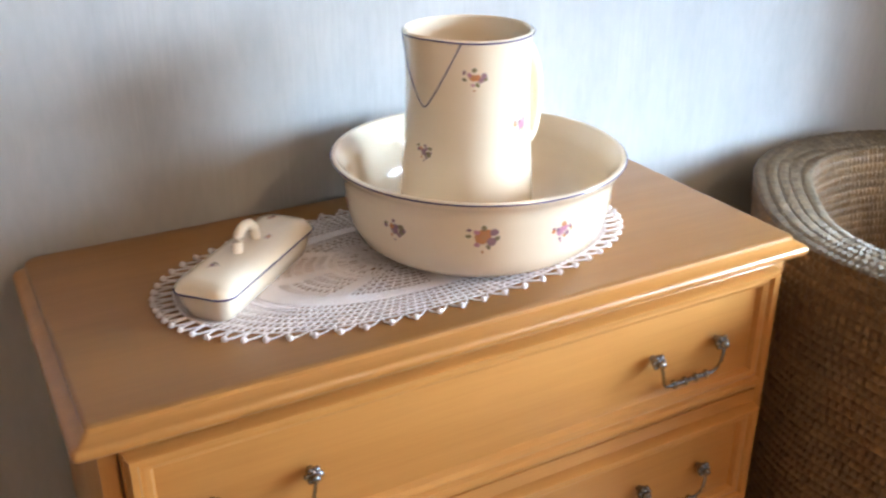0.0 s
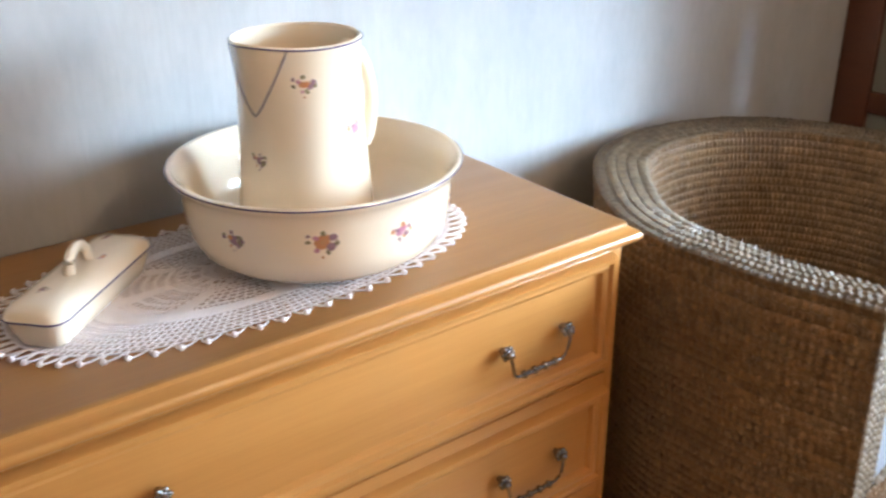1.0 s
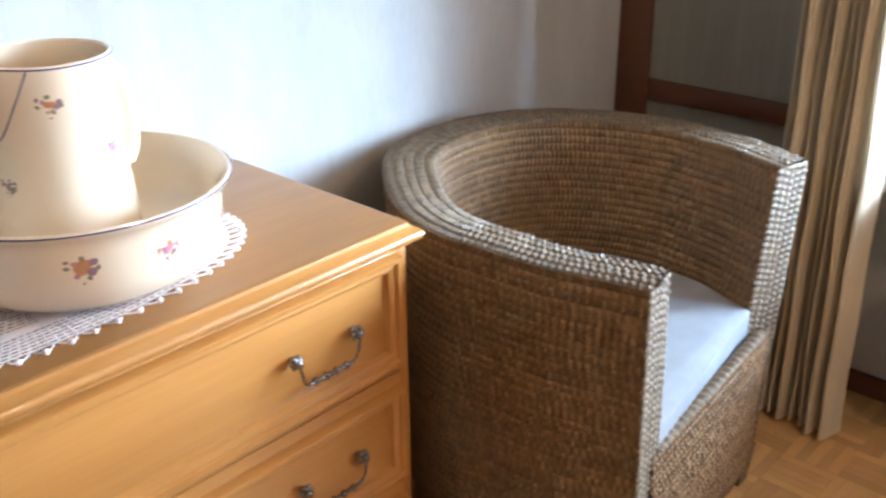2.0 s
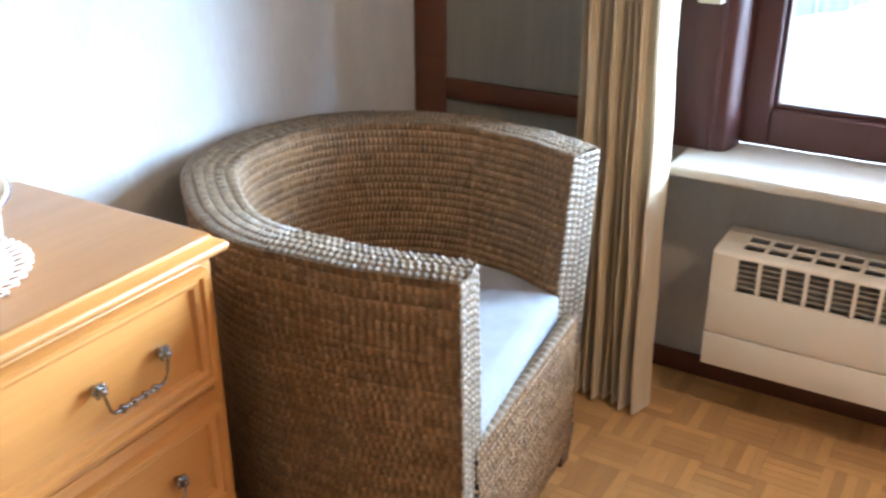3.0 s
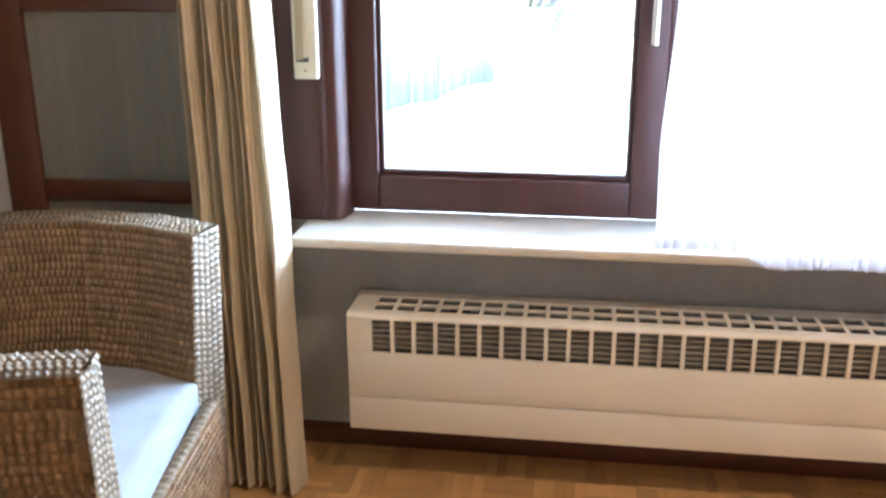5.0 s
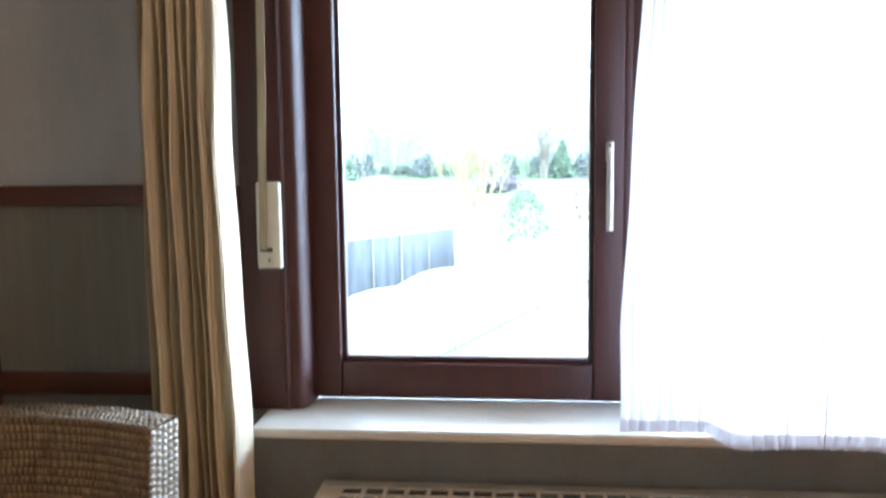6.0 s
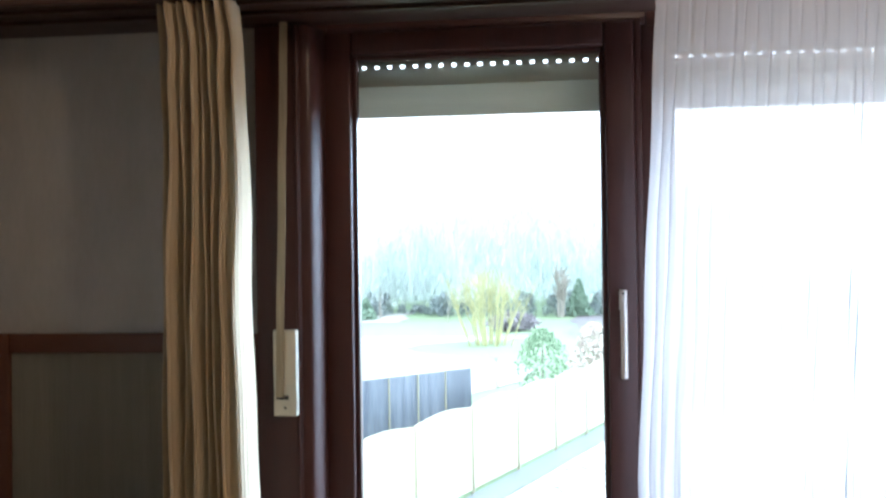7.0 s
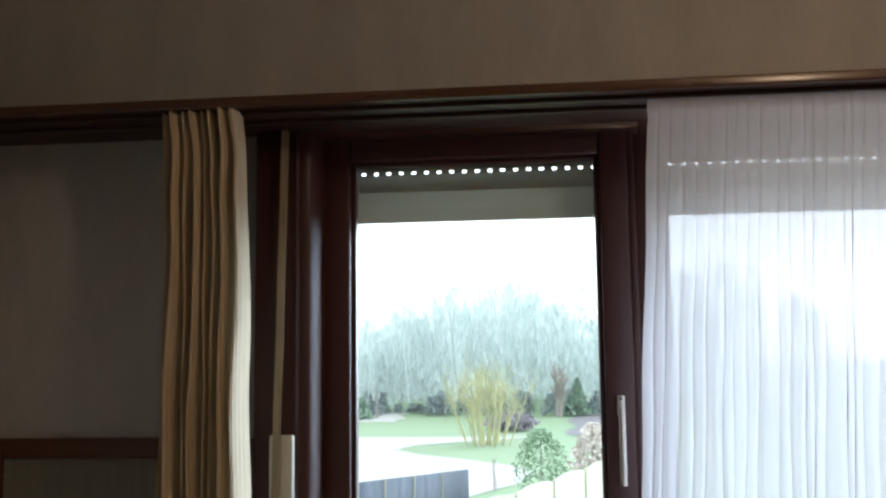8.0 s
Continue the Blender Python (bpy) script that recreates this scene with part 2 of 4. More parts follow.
def thing(name, base, label, category, group="", kind=""):
    ob = new(name)
    ob.empty_display_size = 0.05
    ob.location = base
    return tagged(ob, label, category, group, kind)


def part(name, bm, material, parent, label="", smooth=True):
    ob = mesh_object(name, bm, material, smooth)
    ob.parent = parent
    if parent.type == "EMPTY":
        ob.matrix_parent_inverse = Matrix.Translation(-parent.location)
    return tagged(ob, label)


def single(name, bm, material, label="", category="", group="", kind="", smooth=True):
    return tagged(mesh_object(name, bm, material, smooth), label, category, group, kind)


# ---- the room ----
# WEST and SOUTH are unseen, set close in to strengthen the room's bounce light
NORTH, EAST, WEST, SOUTH, TOP = 1.398, 2.41, -1.0, -2.75, 2.45
WIN_L, WIN_R, SILL, HEAD = 0.54, -2.25, 0.636, 1.95

single("wall_north", box_bm((WEST, NORTH, 0), (EAST + 0.3, NORTH + 0.2, TOP)), WALLPAPER, "grey striped wallpaper wall behind the chest", "wall", kind="structure")
east = bmesh.new()
for a, b in (((EAST, WIN_L, 0), (EAST + 0.28, NORTH, TOP)), ((EAST, WIN_R, 0), (EAST + 0.28, WIN_L, SILL - 0.03)),
             ((EAST, WIN_R, HEAD), (EAST + 0.28, WIN_L, TOP)), ((EAST, SOUTH, 0), (EAST + 0.28, WIN_R, TOP))):
    add_box(east, a, b)
single("wall_east", east, WALLPAPER, "grey striped wallpaper wall with the window opening", "wall", kind="structure")
# added to close the room out of view; its beige limits the fill
single("wall_west", box_bm((WEST - 0.2, SOUTH, 0), (WEST, NORTH + 0.2, TOP)), BOUNCE_WALL, "plain unseen wall, beige tone set for the bounce light", "wall", kind="structure")
single("wall_south", box_bm((WEST - 0.2, SOUTH - 0.2, 0), (EAST + 0.28, SOUTH, TOP)), WALLPAPER, "grey striped wallpaper wall", "wall", kind="structure")
# out of view too; its warm white tints the fill light
single("ceiling", box_bm((WEST - 0.2, SOUTH - 0.2, TOP), (EAST + 0.28, NORTH + 0.2, TOP + 0.2)), BOUNCE_CEILING, "plain unseen ceiling, warm white set for the bounce light", "ceiling", kind="structure")
floor = single("floor", box_bm((WEST - 0.2, SOUTH - 0.2, -0.25), (EAST + 0.28, NORTH + 0.2, -0.004)), JOINT, "mosaic oak parquet floor of small finger squares", "floor", kind="structure")
single("baseboard", box_bm((EAST - 0.014, SOUTH, 0), (EAST, NORTH, 0.06), 0.004), DARK_WOOD, "low brown wooden baseboard", "baseboard", kind="structure")
single("baseboard", box_bm((WEST, NORTH - 0.014, 0), (EAST - 0.015, NORTH, 0.06), 0.004), DARK_WOOD, "low brown wooden baseboard", "baseboard", kind="structure")

# ---- framed panel between the corner and the curtain ----
panel = thing("wall_panel", (EAST - 0.01, 1.0, 0.06), "brown wooden frame panelling with olive grey infill on the wall", "wall panel")
for nm, a, b in (("post", (2.385, 1.301, 0.062), (EAST, 1.397, 1.178)), ("rail", (2.387, 0.70, 1.130), (EAST, 1.300, 1.178)),
                 ("rail", (2.387, 0.70, 0.658), (EAST, 1.300, 0.712)), ("rail", (2.387, 0.70, 0.062), (EAST, 1.300, 0.13)), ("post", (2.386, 0.66, 0.062), (EAST, 0.699, 1.176))):
    part(nm, box_bm(a, b, 0.003), DARK_WOOD, panel)
part("infill", box_bm((2.398, 0.70, 0.713), (EAST, 1.300, 1.129)), PANEL_PAPER, panel, "olive grey papered infill")
part("infill", box_bm((2.398, 0.70, 0.131), (EAST, 1.300, 0.657)), PANEL_PAPER, panel, "olive grey papered infill")

# ---- window ----
sill = single("window_sill", box_bm((2.214, -2.3, 0.612), (2.475, 0.605, SILL), 0.006, 3), MARBLE, "pale polished marble window sill", "window sill", kind="structure")

win = thing("window_1", (2.48, 0.14, SILL), "closed dark red-brown wooden casement window", "window", kind="structure")
X0, X1 = 2.455, 2.525
part("window_frame", box_bm((2.47, 0.505, SILL), (2.56, 0.56, HEAD), 0.003), MAHOGANY, win)
part("window_frame", box_bm((2.47, -0.279, HEAD - 0.045), (2.56, 0.504, HEAD), 0.003), MAHOGANY, win)
part("window_frame", box_bm((2.472, -0.266, SILL), (2.56, 0.504, 0.664), 0.003), MAHOGANY, win)
part("window_frame", box_bm((2.47, -0.345, SILL), (2.56, -0.267, HEAD - 0.046), 0.003), MAHOGANY, win, "mullion post of the window")
for nm, a, b in (("sash_stile", (X0, 0.441, 0.643), (X1, 0.532, 1.914)), ("sash_stile", (X0, -0.249, 0.643), (X1, -0.179, 1.914)),
                 ("sash_rail", (X0 + 0.001, -0.178, 0.643), (X1, 0.440, 0.730)), ("sash_rail", (X0 + 0.001, -0.178, 1.857), (X1, 0.440, 1.914))):
    part(nm, box_bm(a, b, 0.006, 3), MAHOGANY, win)
part("rebate", box_bm((2.464, -0.267, 0.643), (2.52, -0.2495, 1.92), 0.003), MAHOGANY, win, "stepped edge beside the sash")
for nm, a, b in (("glazing_bead", (2.475, 0.429, 0.730), (2.505, 0.441, 1.857)), ("glazing_bead", (2.475, -0.179, 0.730), (2.505, -0.167, 1.857)),
                 ("glazing_bead", (2.475, -0.167, 0.730), (2.505, 0.429, 0.744)), ("glazing_bead", (2.475, -0.167, 1.847), (2.505, 0.429, 1.857))):
    part(nm, box_bm(a, b, 0.003), MAHOGANY, win)
pane = part("pane", box_bm((2.506, -0.178, 0.731), (2.510, 0.440, 1.856)), GLASS, win, "clear window glass", smooth=False)
pane.visible_shadow = False
for z in (0.80, 1.80):
    hb = tube(bmesh.new(), [(2.452, 0.536, z), (2.452, 0.536, z + 0.05)], 0.006, 10)
    part("hinge", hb, SCREW, win)
hd = bmesh.new()
add_box(hd, (2.437, -0.2230, 1.222), (2.4548, -0.2040, 1.271), 0.004, 3)
plate = part("window_handle", hd, BRASS, win, "satin metal window handle turned down")
lv = bmesh.new()
grid_bm(lambda i, j: Vector((2.427 - 0.004 * math.sin(math.pi * i / 12) + 0.006 * math.sin(6.2832 * j / 10), -0.2135 + 0.0085 * math.cos(6.2832 * j / 10), 1.240 - 0.178 * i / 12)), 13, 10, close_v=True, bm=lv)
bmesh.ops.holes_fill(lv, edges=lv.edges)
part("lever", lv, BRASS, plate)
part("screw", ball(bmesh.new(), (2.4365, -0.2135, 1.262), 0.0035, 8), SCREW, plate)

win2 = thing("window_2", (2.48, -1.3, SILL), "dark wooden window light behind the voile curtain", "window", kind="structure")
for nm, a, b in (("window_frame", (2.47, -2.25, SILL), (2.56, -2.17, HEAD - 0.046)), ("window_frame", (2.47, -2.25, HEAD - 0.045), (2.56, -0.28, HEAD)),
                 ("window_frame", (2.53, -2.169, SILL), (2.56, -0.346, 0.664)), ("sash_rail", (X0, -2.169, SILL + 0.001), (X1, -0.346, 0.728)), ("sash_rail", (X0, -2.169, 1.858), (X1, -0.346, 1.90)), ("mullion", (X0, -1.29, 0.729), (X1, -1.23, 1.857))):
    part(nm, box_bm(a, b, 0.004), MAHOGANY, win2)
for a, b in ((-1.229, -0.347), (-2.168, -1.291)):
    p = part("pane", box_bm((2.506, a, 0.729), (2.510, b, 1.857)), GLASS, win2, smooth=False)
    p.visible_shadow = False

# casing that boxes in the strap at the side of the window
cas = thing("window_casing", (2.42, 0.59, SILL), "dark red-brown wooden casing beside the window", "window casing", kind="structure")
part("casing_board", box_bm((2.360, 0.546, SILL + 0.001), (2.469, 0.655, 1.916), 0.005, 3), MAHOGANY, cas)
cb = bmesh.new()
grid_bm(lambda i, j: Vector((2.366 + 0.10 * (i / 8) ** 2.2, 0.5455 - 0.040 * (1 - (1 - i / 8) ** 2.0) ** 0.7, SILL + 0.001 + j * (1.915 - SILL))), 9, 2, bm=cb)
part("casing_moulding", cb, MAHOGANY, cas, "rounded red-brown moulding")
part("casing_moulding", tube(bmesh.new(), [(2.3605, 0.553, SILL + 0.002), (2.3605, 0.553, 1.914)], 0.005, 10), MAHOGANY, cas)

# roller shutter outside, partly let down
sh = thing("roller_shutter", (2.585, 0.13, 1.72), "grey-beige plastic roller shutter, mostly rolled up", "roller shutter")


def shutter_slat(y0, y1, z0, z1):
    n = 6
    return grid_bm(lambda i, j: Vector((2.580 + (0.005 * (1 - (2 * i / n - 1) ** 2) if i <= n else 0.014 - 0.0 * i), y0 if j == 0 else y1, z0 + (z1 - z0) * (i if i <= n else 2 * n + 1 - i) / n)), 2 * n + 2, 2, close_u=True)


for y0, y1 in ((-0.20, 0.46), (-2.17, -0.33)):
    for z0, z1 in ((1.718, 1.7985), (1.798, 1.8455), (1.8545, 1.9115), (1.911, 1.965)):
        part("slat", shutter_slat(y0, y1, z0, z1), SLAT_PVC, sh)
    for k in range(int((y1 - y0) / 0.0335) + 1):
        yy = y0 + k * 0.0335
        part("web", box_bm((2.582, yy, 1.8425), (2.588, min(yy + 0.0215, y1), 1.8575)), SLAT_PVC, sh, smooth=False)
for y in (0.455, -0.235, -0.335):
    part("guide_rail", box_bm((2.565, y, SILL), (2.605, y + 0.03, 1.965), 0.002), SLAT_PVC, sh)

# strap and winder
wd = thing("shutter_winder", (2.345, 0.576, 0.986), "cream plastic shutter strap winder on the casing", "strap winder")
part("cover", box_bm((2.336, 0.5525, 0.984), (2.3597, 0.6095, 1.187), 0.004, 3), CREAM_PLASTIC, wd)
part("slot", box_bm((2.3345, 0.572, 1.024), (2.3358, 0.602, 1.034)), SCREW, wd, "dark strap slot")
part("screw", ball(bmesh.new(), (2.3355, 0.581, 1.004), 0.003, 8), SCREW, wd)
part("strap", grid_bm(lambda i, j: Vector((2.329 + 0.002 * math.sin(i * 0.9), 0.583 + (0.0 if j in (0, 3) else 0.019) - 0.020 * i / 20, 1.03 + (1.914 - 1.03) * i / 20)) + Vector((0.0015 if j > 1 else 0, 0, 0)), 21, 4, close_v=True), STRAP, wd, "woven beige pull strap")

# ---- board above the window ----
bd = thing("curtain_board", (2.27, -0.4, 1.918), "long brown wooden curtain board above the window", "curtain board")
part("board", box_bm((2.135, -2.749, 1.922), (EAST, NORTH - 0.001, 1.938), 0.002), SHADED_BOARD_WOOD, bd)
part("front_edge", box_bm((2.118, -2.749, 1.919), (2.1345, NORTH - 0.001, 1.942), 0.004, 3), EDGE_WOOD, bd, "rounded wooden front edge")
for x in (2.175, 2.262):
    part("curtain_rail", box_bm((x - 0.008, -2.70, 1.912), (x + 0.008, 1.3, 1.9218), 0.002), SHADED_BOARD_WOOD, bd, "thin brown curtain track")


# ---- curtains ----
def curtain_sheet(y_top, y_low, x0, z0, z1, folds, deep, nu, nv, gather, seed, wander=0.35):
    """A hanging sheet with folds that are tight at the top and open towards the hem."""
    rnd = random.Random(seed)
    ph = [rnd.uniform(-1, 1) for _ in range(folds + 4)]

    def at(i, j):
        u, v = i / (nu - 1), j / (nv - 1)
        ya, yb = y_top[0] + (y_top[1] - y_top[0]) * u, y_low[0] + (y_low[1] - y_low[0]) * u
        w = min(1.0, max(0.0, v * 1.25)) ** 0.9
        f = u * folds
        k = int(f)
        wob = ph[k] * (1 - (f - k)) + ph[k + 1] * (f - k)
        a = 6.2832 * (f + wander * wob * (0.4 + 0.6 * w))
        q = ph[(k * 3) % len(ph)] * (1 - (f - k)) + ph[(k * 3 + 3) % len(ph)] * (f - k)
        d = deep * (0.6 + 0.4 * w) * (0.75 + 0.21 * q)
        s = math.sin(a) + 0.28 * math.sin(2 * a + 1.1 + 2 * w)
        s += 0.1 * math.sin(3.3 * a + 7 * v)
        pin = math.exp(-((v - 0.035) / 0.02) ** 2) * gather
        y = ya + (yb - ya) * w + 0.10 * (y_low[0] - y_low[1]) / folds * math.cos(a) + 0.0018 * math.sin(19 * v + 5 * wob)
        return Vector((x0 + d * s * (1 - pin), y, z1 + (z0 - z1) * v))
    return grid_bm(at, nu, nv)


cu = thing("curtain", (2.17, 0.69, 0.012), "cream lined curtain hanging in narrow folds beside the window", "curtain")
FOLDS = ((0.08, 0.048, 0.0), (0.17, 0.072, 0.05), (0.10, 0.058, 0.0), (0.14, 0.070, 0.0), (0.09, 0.056, 0.0), (0.12, 0.066, 0.06), (0.16, 0.080, 0.22), (0.14, 0.078, 0.26))


def lined_curtain(nu, nv):
    """A lined curtain in uneven rounded folds with deep gaps; the folds by the window lean open towards it lower down."""
    ends = [sum(f[0] for f in FOLDS[:k]) for k in range(len(FOLDS) + 1)]

    def at(i, j):
        u, v = i / (nu - 1), j / (nv - 1)
        k = max(q for q in range(len(FOLDS)) if ends[q] <= u + 1e-6)
        width, deep, open_ = FOLDS[k]
        t = min(1.0, (u - ends[k]) / width)
        low = min(1.0, max(0.0, (v - 0.12) / 0.25))
        low = low * low * (3 - 2 * low)
        t2 = t ** (1 - 1.9 * open_ * low)
        if k == len(FOLDS) - 1:
            t2 *= 0.93
        bulge = math.sin(math.pi * t2) ** 0.8
        pin = 0.25 * math.exp(-((v - 0.045) / 0.03) ** 2)
        d = deep * (0.75 + 0.25 * low) * (1 - pin)
        y = 0.812 + (0.629 - 0.812) * u + v ** 0.8 * (0.580 - 0.629) * u
        y += 0.0022 * math.sin(14 * v + 3 * k) + 0.0015 * math.sin(31 * v + 5 * k)
        x = 2.220 - 0.020 * math.exp(-(v / 0.10) ** 2) - d * (1.3 * bulge) - 0.009 * abs(math.sin(math.pi * 16 * u)) * math.exp(-(v / 0.05) ** 2) + 0.003 * math.sin(9 * v + 2.1 * k) * bulge + 0.0012 * math.sin(46 * t + 8 * v)
        return Vector((x, y, 1.9185 - 1.9065 * v))
    return grid_bm(at, nu, nv)


part("cloth", lined_curtain(300, 80), CURTAIN_CLOTH, cu)

sv = thing("voile_curtain", (2.205, -1.2, 0.612), "white sheer voile curtain over the window", "curtain")


def voile(y_top, y_low, z0, z1, out, folds, deep, nu, nv, gather, seed, wander):
    """A voile sheet that hangs just clear of the sill's front and rests on the sill at its free end."""
    bm = curtain_sheet(y_top, y_low, 0.0, z0, z1, folds, deep, nu, nv, gather, seed, wander)
    for v in bm.verts:
        v.co.x += 2.197 - 0.024 * (v.co.z - 0.61) / 1.30 + out + 0.003 * math.sin(5 * v.co.y)
        rest = min(1.0, max(0.0, (v.co.y + 0.47) / 0.06))
        v.co.x += 0.027 * rest * (1.91 - v.co.z) / 1.30
        v.co.z += 0.030 * rest * min(1.0, max(0.0, (0.72 - v.co.z) / 0.10))
        if v.co.z < 0.66 and not rest:
            v.co.z += 0.007 * math.sin(9 * v.co.y + 1) * (0.66 - v.co.z) / 0.05
    return bm


part("cloth", voile((-0.278, -2.74), (-0.226, -2.74), 0.612, 1.918, 0.0, 92, 0.0030, 1850, 36, 0.5, 11, 0.6), SHEER_CLOTH, sv)
part("hem", voile((-0.2265, -2.74), (-0.226, -2.74), 0.613, 0.650, -0.0012, 92, 0.0030, 1850, 4, 0.0, 11, 0.6), SHEER_CLOTH, sv, "folded white hem")
part("heading_tape", voile((-0.276, -2.74), (-0.276, -2.74), 1.876, 1.919, 0.009, 64, 0.004, 900, 3, 0.0, 12, 0.4), SHEER_CLOTH, sv, "gathered heading tape")

# ---- convector radiator ----
rd = thing("radiator", (2.28, -0.8, 0.16), "long cream enamel convector radiator with slotted grille under the sill", "radiator")
RY0, RY1, RX, RZ0, RZ1 = -2.05, 0.471, 2.2, 0.161, 0.459
part("front_panel", box_bm((RX, RY0, RZ0), (RX + 0.012, RY1, 0.246), 0.002), RAD_PAINT, rd)
part("front_panel", box_bm((RX, RY0, 0.2485), (RX + 0.012, RY1, 0.364), 0.002), RAD_PAINT, rd)
part("end_cap", box_bm((RX + 0.0125, RY1 - 0.012, RZ0), (2.365, RY1, RZ1 - 0.008), 0.003), RAD_PAINT, rd)
part("end_cap", box_bm((RX + 0.0125, RY0, RZ0), (2.365, RY0 + 0.012, RZ1 - 0.008), 0.003), RAD_PAINT, rd)
part("wall_bracket", box_bm((2.366, -1.6, 0.2), (EAST, -1.55, 0.4)), RAD_DARK, rd)
part("wall_bracket", box_bm((2.366, 0.2, 0.2), (EAST, 0.25, 0.4)), RAD_DARK, rd)
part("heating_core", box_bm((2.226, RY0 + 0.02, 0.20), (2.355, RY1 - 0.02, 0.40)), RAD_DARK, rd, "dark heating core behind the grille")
part("bottom_plate", box_bm((RX + 0.0125, RY0 + 0.013, RZ0), (2.365, RY1 - 0.013, RZ0 + 0.01)), RAD_PAINT, rd)
nose = bmesh.new()
grid_bm(lambda i, j: Vector(((RX + 0.016) - 0.016 * math.cos(math.pi / 2 * min(i, 6) / 6) + (0.012 if i > 6 else 0) , RY0 if j == 0 else RY1, (0.449 if i == 0 else 0.451 + 0.010 * math.sin(math.pi / 2 * min(i, 6) / 6)))), 8, 2, bm=nose)
part("front_edge", nose, RAD_PAINT, rd, "rounded upper front edge")
for a, b in ((2.2265, 2.236), (2.272, 2.284), (2.323, 2.365)):
    part("top_rail", box_bm((a, RY0, RZ1 - 0.004), (b, RY1, RZ1 + 0.0015)), RAD_PAINT, rd)
bar_f = box_bm((RX, -0.0048, 0.3645), (RX + 0.01, 0.0048, 0.4515), 0.001, 1)
bar_t = box_bm((2.236, -0.0048, RZ1 - 0.004), (2.323, 0.0048, RZ1 + 0.001))
bars = [part("grille_bar", bar_f, RAD_PAINT, rd, smooth=False), part("grille_bar", bar_t, RAD_PAINT, rd, smooth=False)]
part("grille_end", box_bm((RX, 0.4115, 0.3645), (RX + 0.01, RY1, 0.4515)), RAD_PAINT, rd)
part("grille_end", box_bm((2.236, 0.4135, RZ1 - 0.004), (2.323, RY1, RZ1 + 0.001)), RAD_PAINT, rd)
NB = 47
for b0 in bars:
    me = b0.data
    for k in range(NB):
        o = b0 if k == 0 else new("grille_bar", me)
        if k:
            o.parent, o.matrix_parent_inverse = rd, b0.matrix_parent_inverse
        o.location = (0, 0.3635 - k * 0.0513, 0)
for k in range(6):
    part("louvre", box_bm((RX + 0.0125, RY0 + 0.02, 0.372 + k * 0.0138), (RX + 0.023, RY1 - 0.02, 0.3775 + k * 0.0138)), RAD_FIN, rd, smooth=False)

# ---- chest of drawers ----
DX0, DX1, DY0, DY1, DTOP = 0.118, 1.101, 0.948, 1.388, 0.807
chest = thing("chest_of_drawers", (0.6, 1.17, 0), "honey oak chest of drawers with moulded panel fronts", "chest of drawers")
part("side_panel", box_bm((DX0, DY0, 0.06), (DX0 + 0.02, DY1, 0.774), 0.001), OAK_UP, chest)
part("side_panel", box_bm((DX1 - 0.02, DY0, 0.06), (DX1, DY1, 0.774), 0.001), OAK_UP, chest)
part("back_panel", box_bm((DX0 + 0.021, DY1 - 0.012, 0.06), (DX1 - 0.021, DY1, 0.774)), OAK, chest)
part("plinth", box_bm((DX0 - 0.008, DY0 - 0.008, 0), (DX1 + 0.008, DY1, 0.0595), 0.004), OAK, chest)
part("cross_rail", box_bm((DX0 + 0.021, DY0 + 0.004, 0.767), (DX1 - 0.021, DY0 + 0.03, 0.774)), OAK, chest)
part("carcass_floor", box_bm((DX0 + 0.021, DY0 + 0.02, 0.0605), (DX1 - 0.021, DY1 - 0.013, 0.08)), OAK, chest)


def moulded_top():
    """The slab: a flat top whose front and ends step down in a bead, a hollow and a round nose; corners are softened."""
    prof = [(0.024, 0.0), (0.021, -0.0005), (0.0185, -0.0025), (0.0175, -0.006), (0.0175, -0.0075), (0.015, -0.0095), (0.011, -0.0125), (0.006, -0.0145), (0.003, -0.0155),
            (0.0008, -0.0185), (0.0, -0.022), (0.0012, -0.0265), (0.004, -0.0295), (0.0085, -0.031), (0.026, -0.0325)]
    x0, x1, y0, y1 = 0.092, 1.119, 0.9190, 1.392
    rc = 0.018

    def loop(ins):
        pts = []
        a0, a1, b0, b1 = x0 + ins, x1 - ins, y0 + ins, y1 - ins * 0.3
        for cx, cy, s in ((a0 + rc * .35, b0 + rc * .35, 180), (a1 - rc * .35, b0 + rc * .35, 270), (a1 - rc, b1 - rc, 0), (a0 + rc, b1 - rc, 90)):
            q = rc if s in (0, 90) else rc * .35
            for k in range(6):
                an = radians(s + 90 * k / 5)
                pts.append((cx + q * math.cos(an), cy + q * math.sin(an)))
        return pts
    loops = [loop(p[0]) for p in prof]
    n = len(loops[0])
    bm = grid_bm(lambda i, j: Vector((*loops[i][j], DTOP + prof[i][1])), len(prof), n, close_v=True)
    bm.verts.ensure_lookup_table()
    bm.faces.new([bm.verts[j] for j in range(n)])
    bm.faces.new([bm.verts[(len(prof) - 1) * n + j] for j in range(n)][::-1])
    return bm


part("top", moulded_top(), [OAK_TOP], chest, "polished brown oak top with moulded edge")
for f in chest.children:
    if f.name.startswith("top"):
        f.data.materials.append(OAK)
        for p in f.data.polygons:
            if p.center.z < DTOP - 0.0015:
                p.material_index = 1

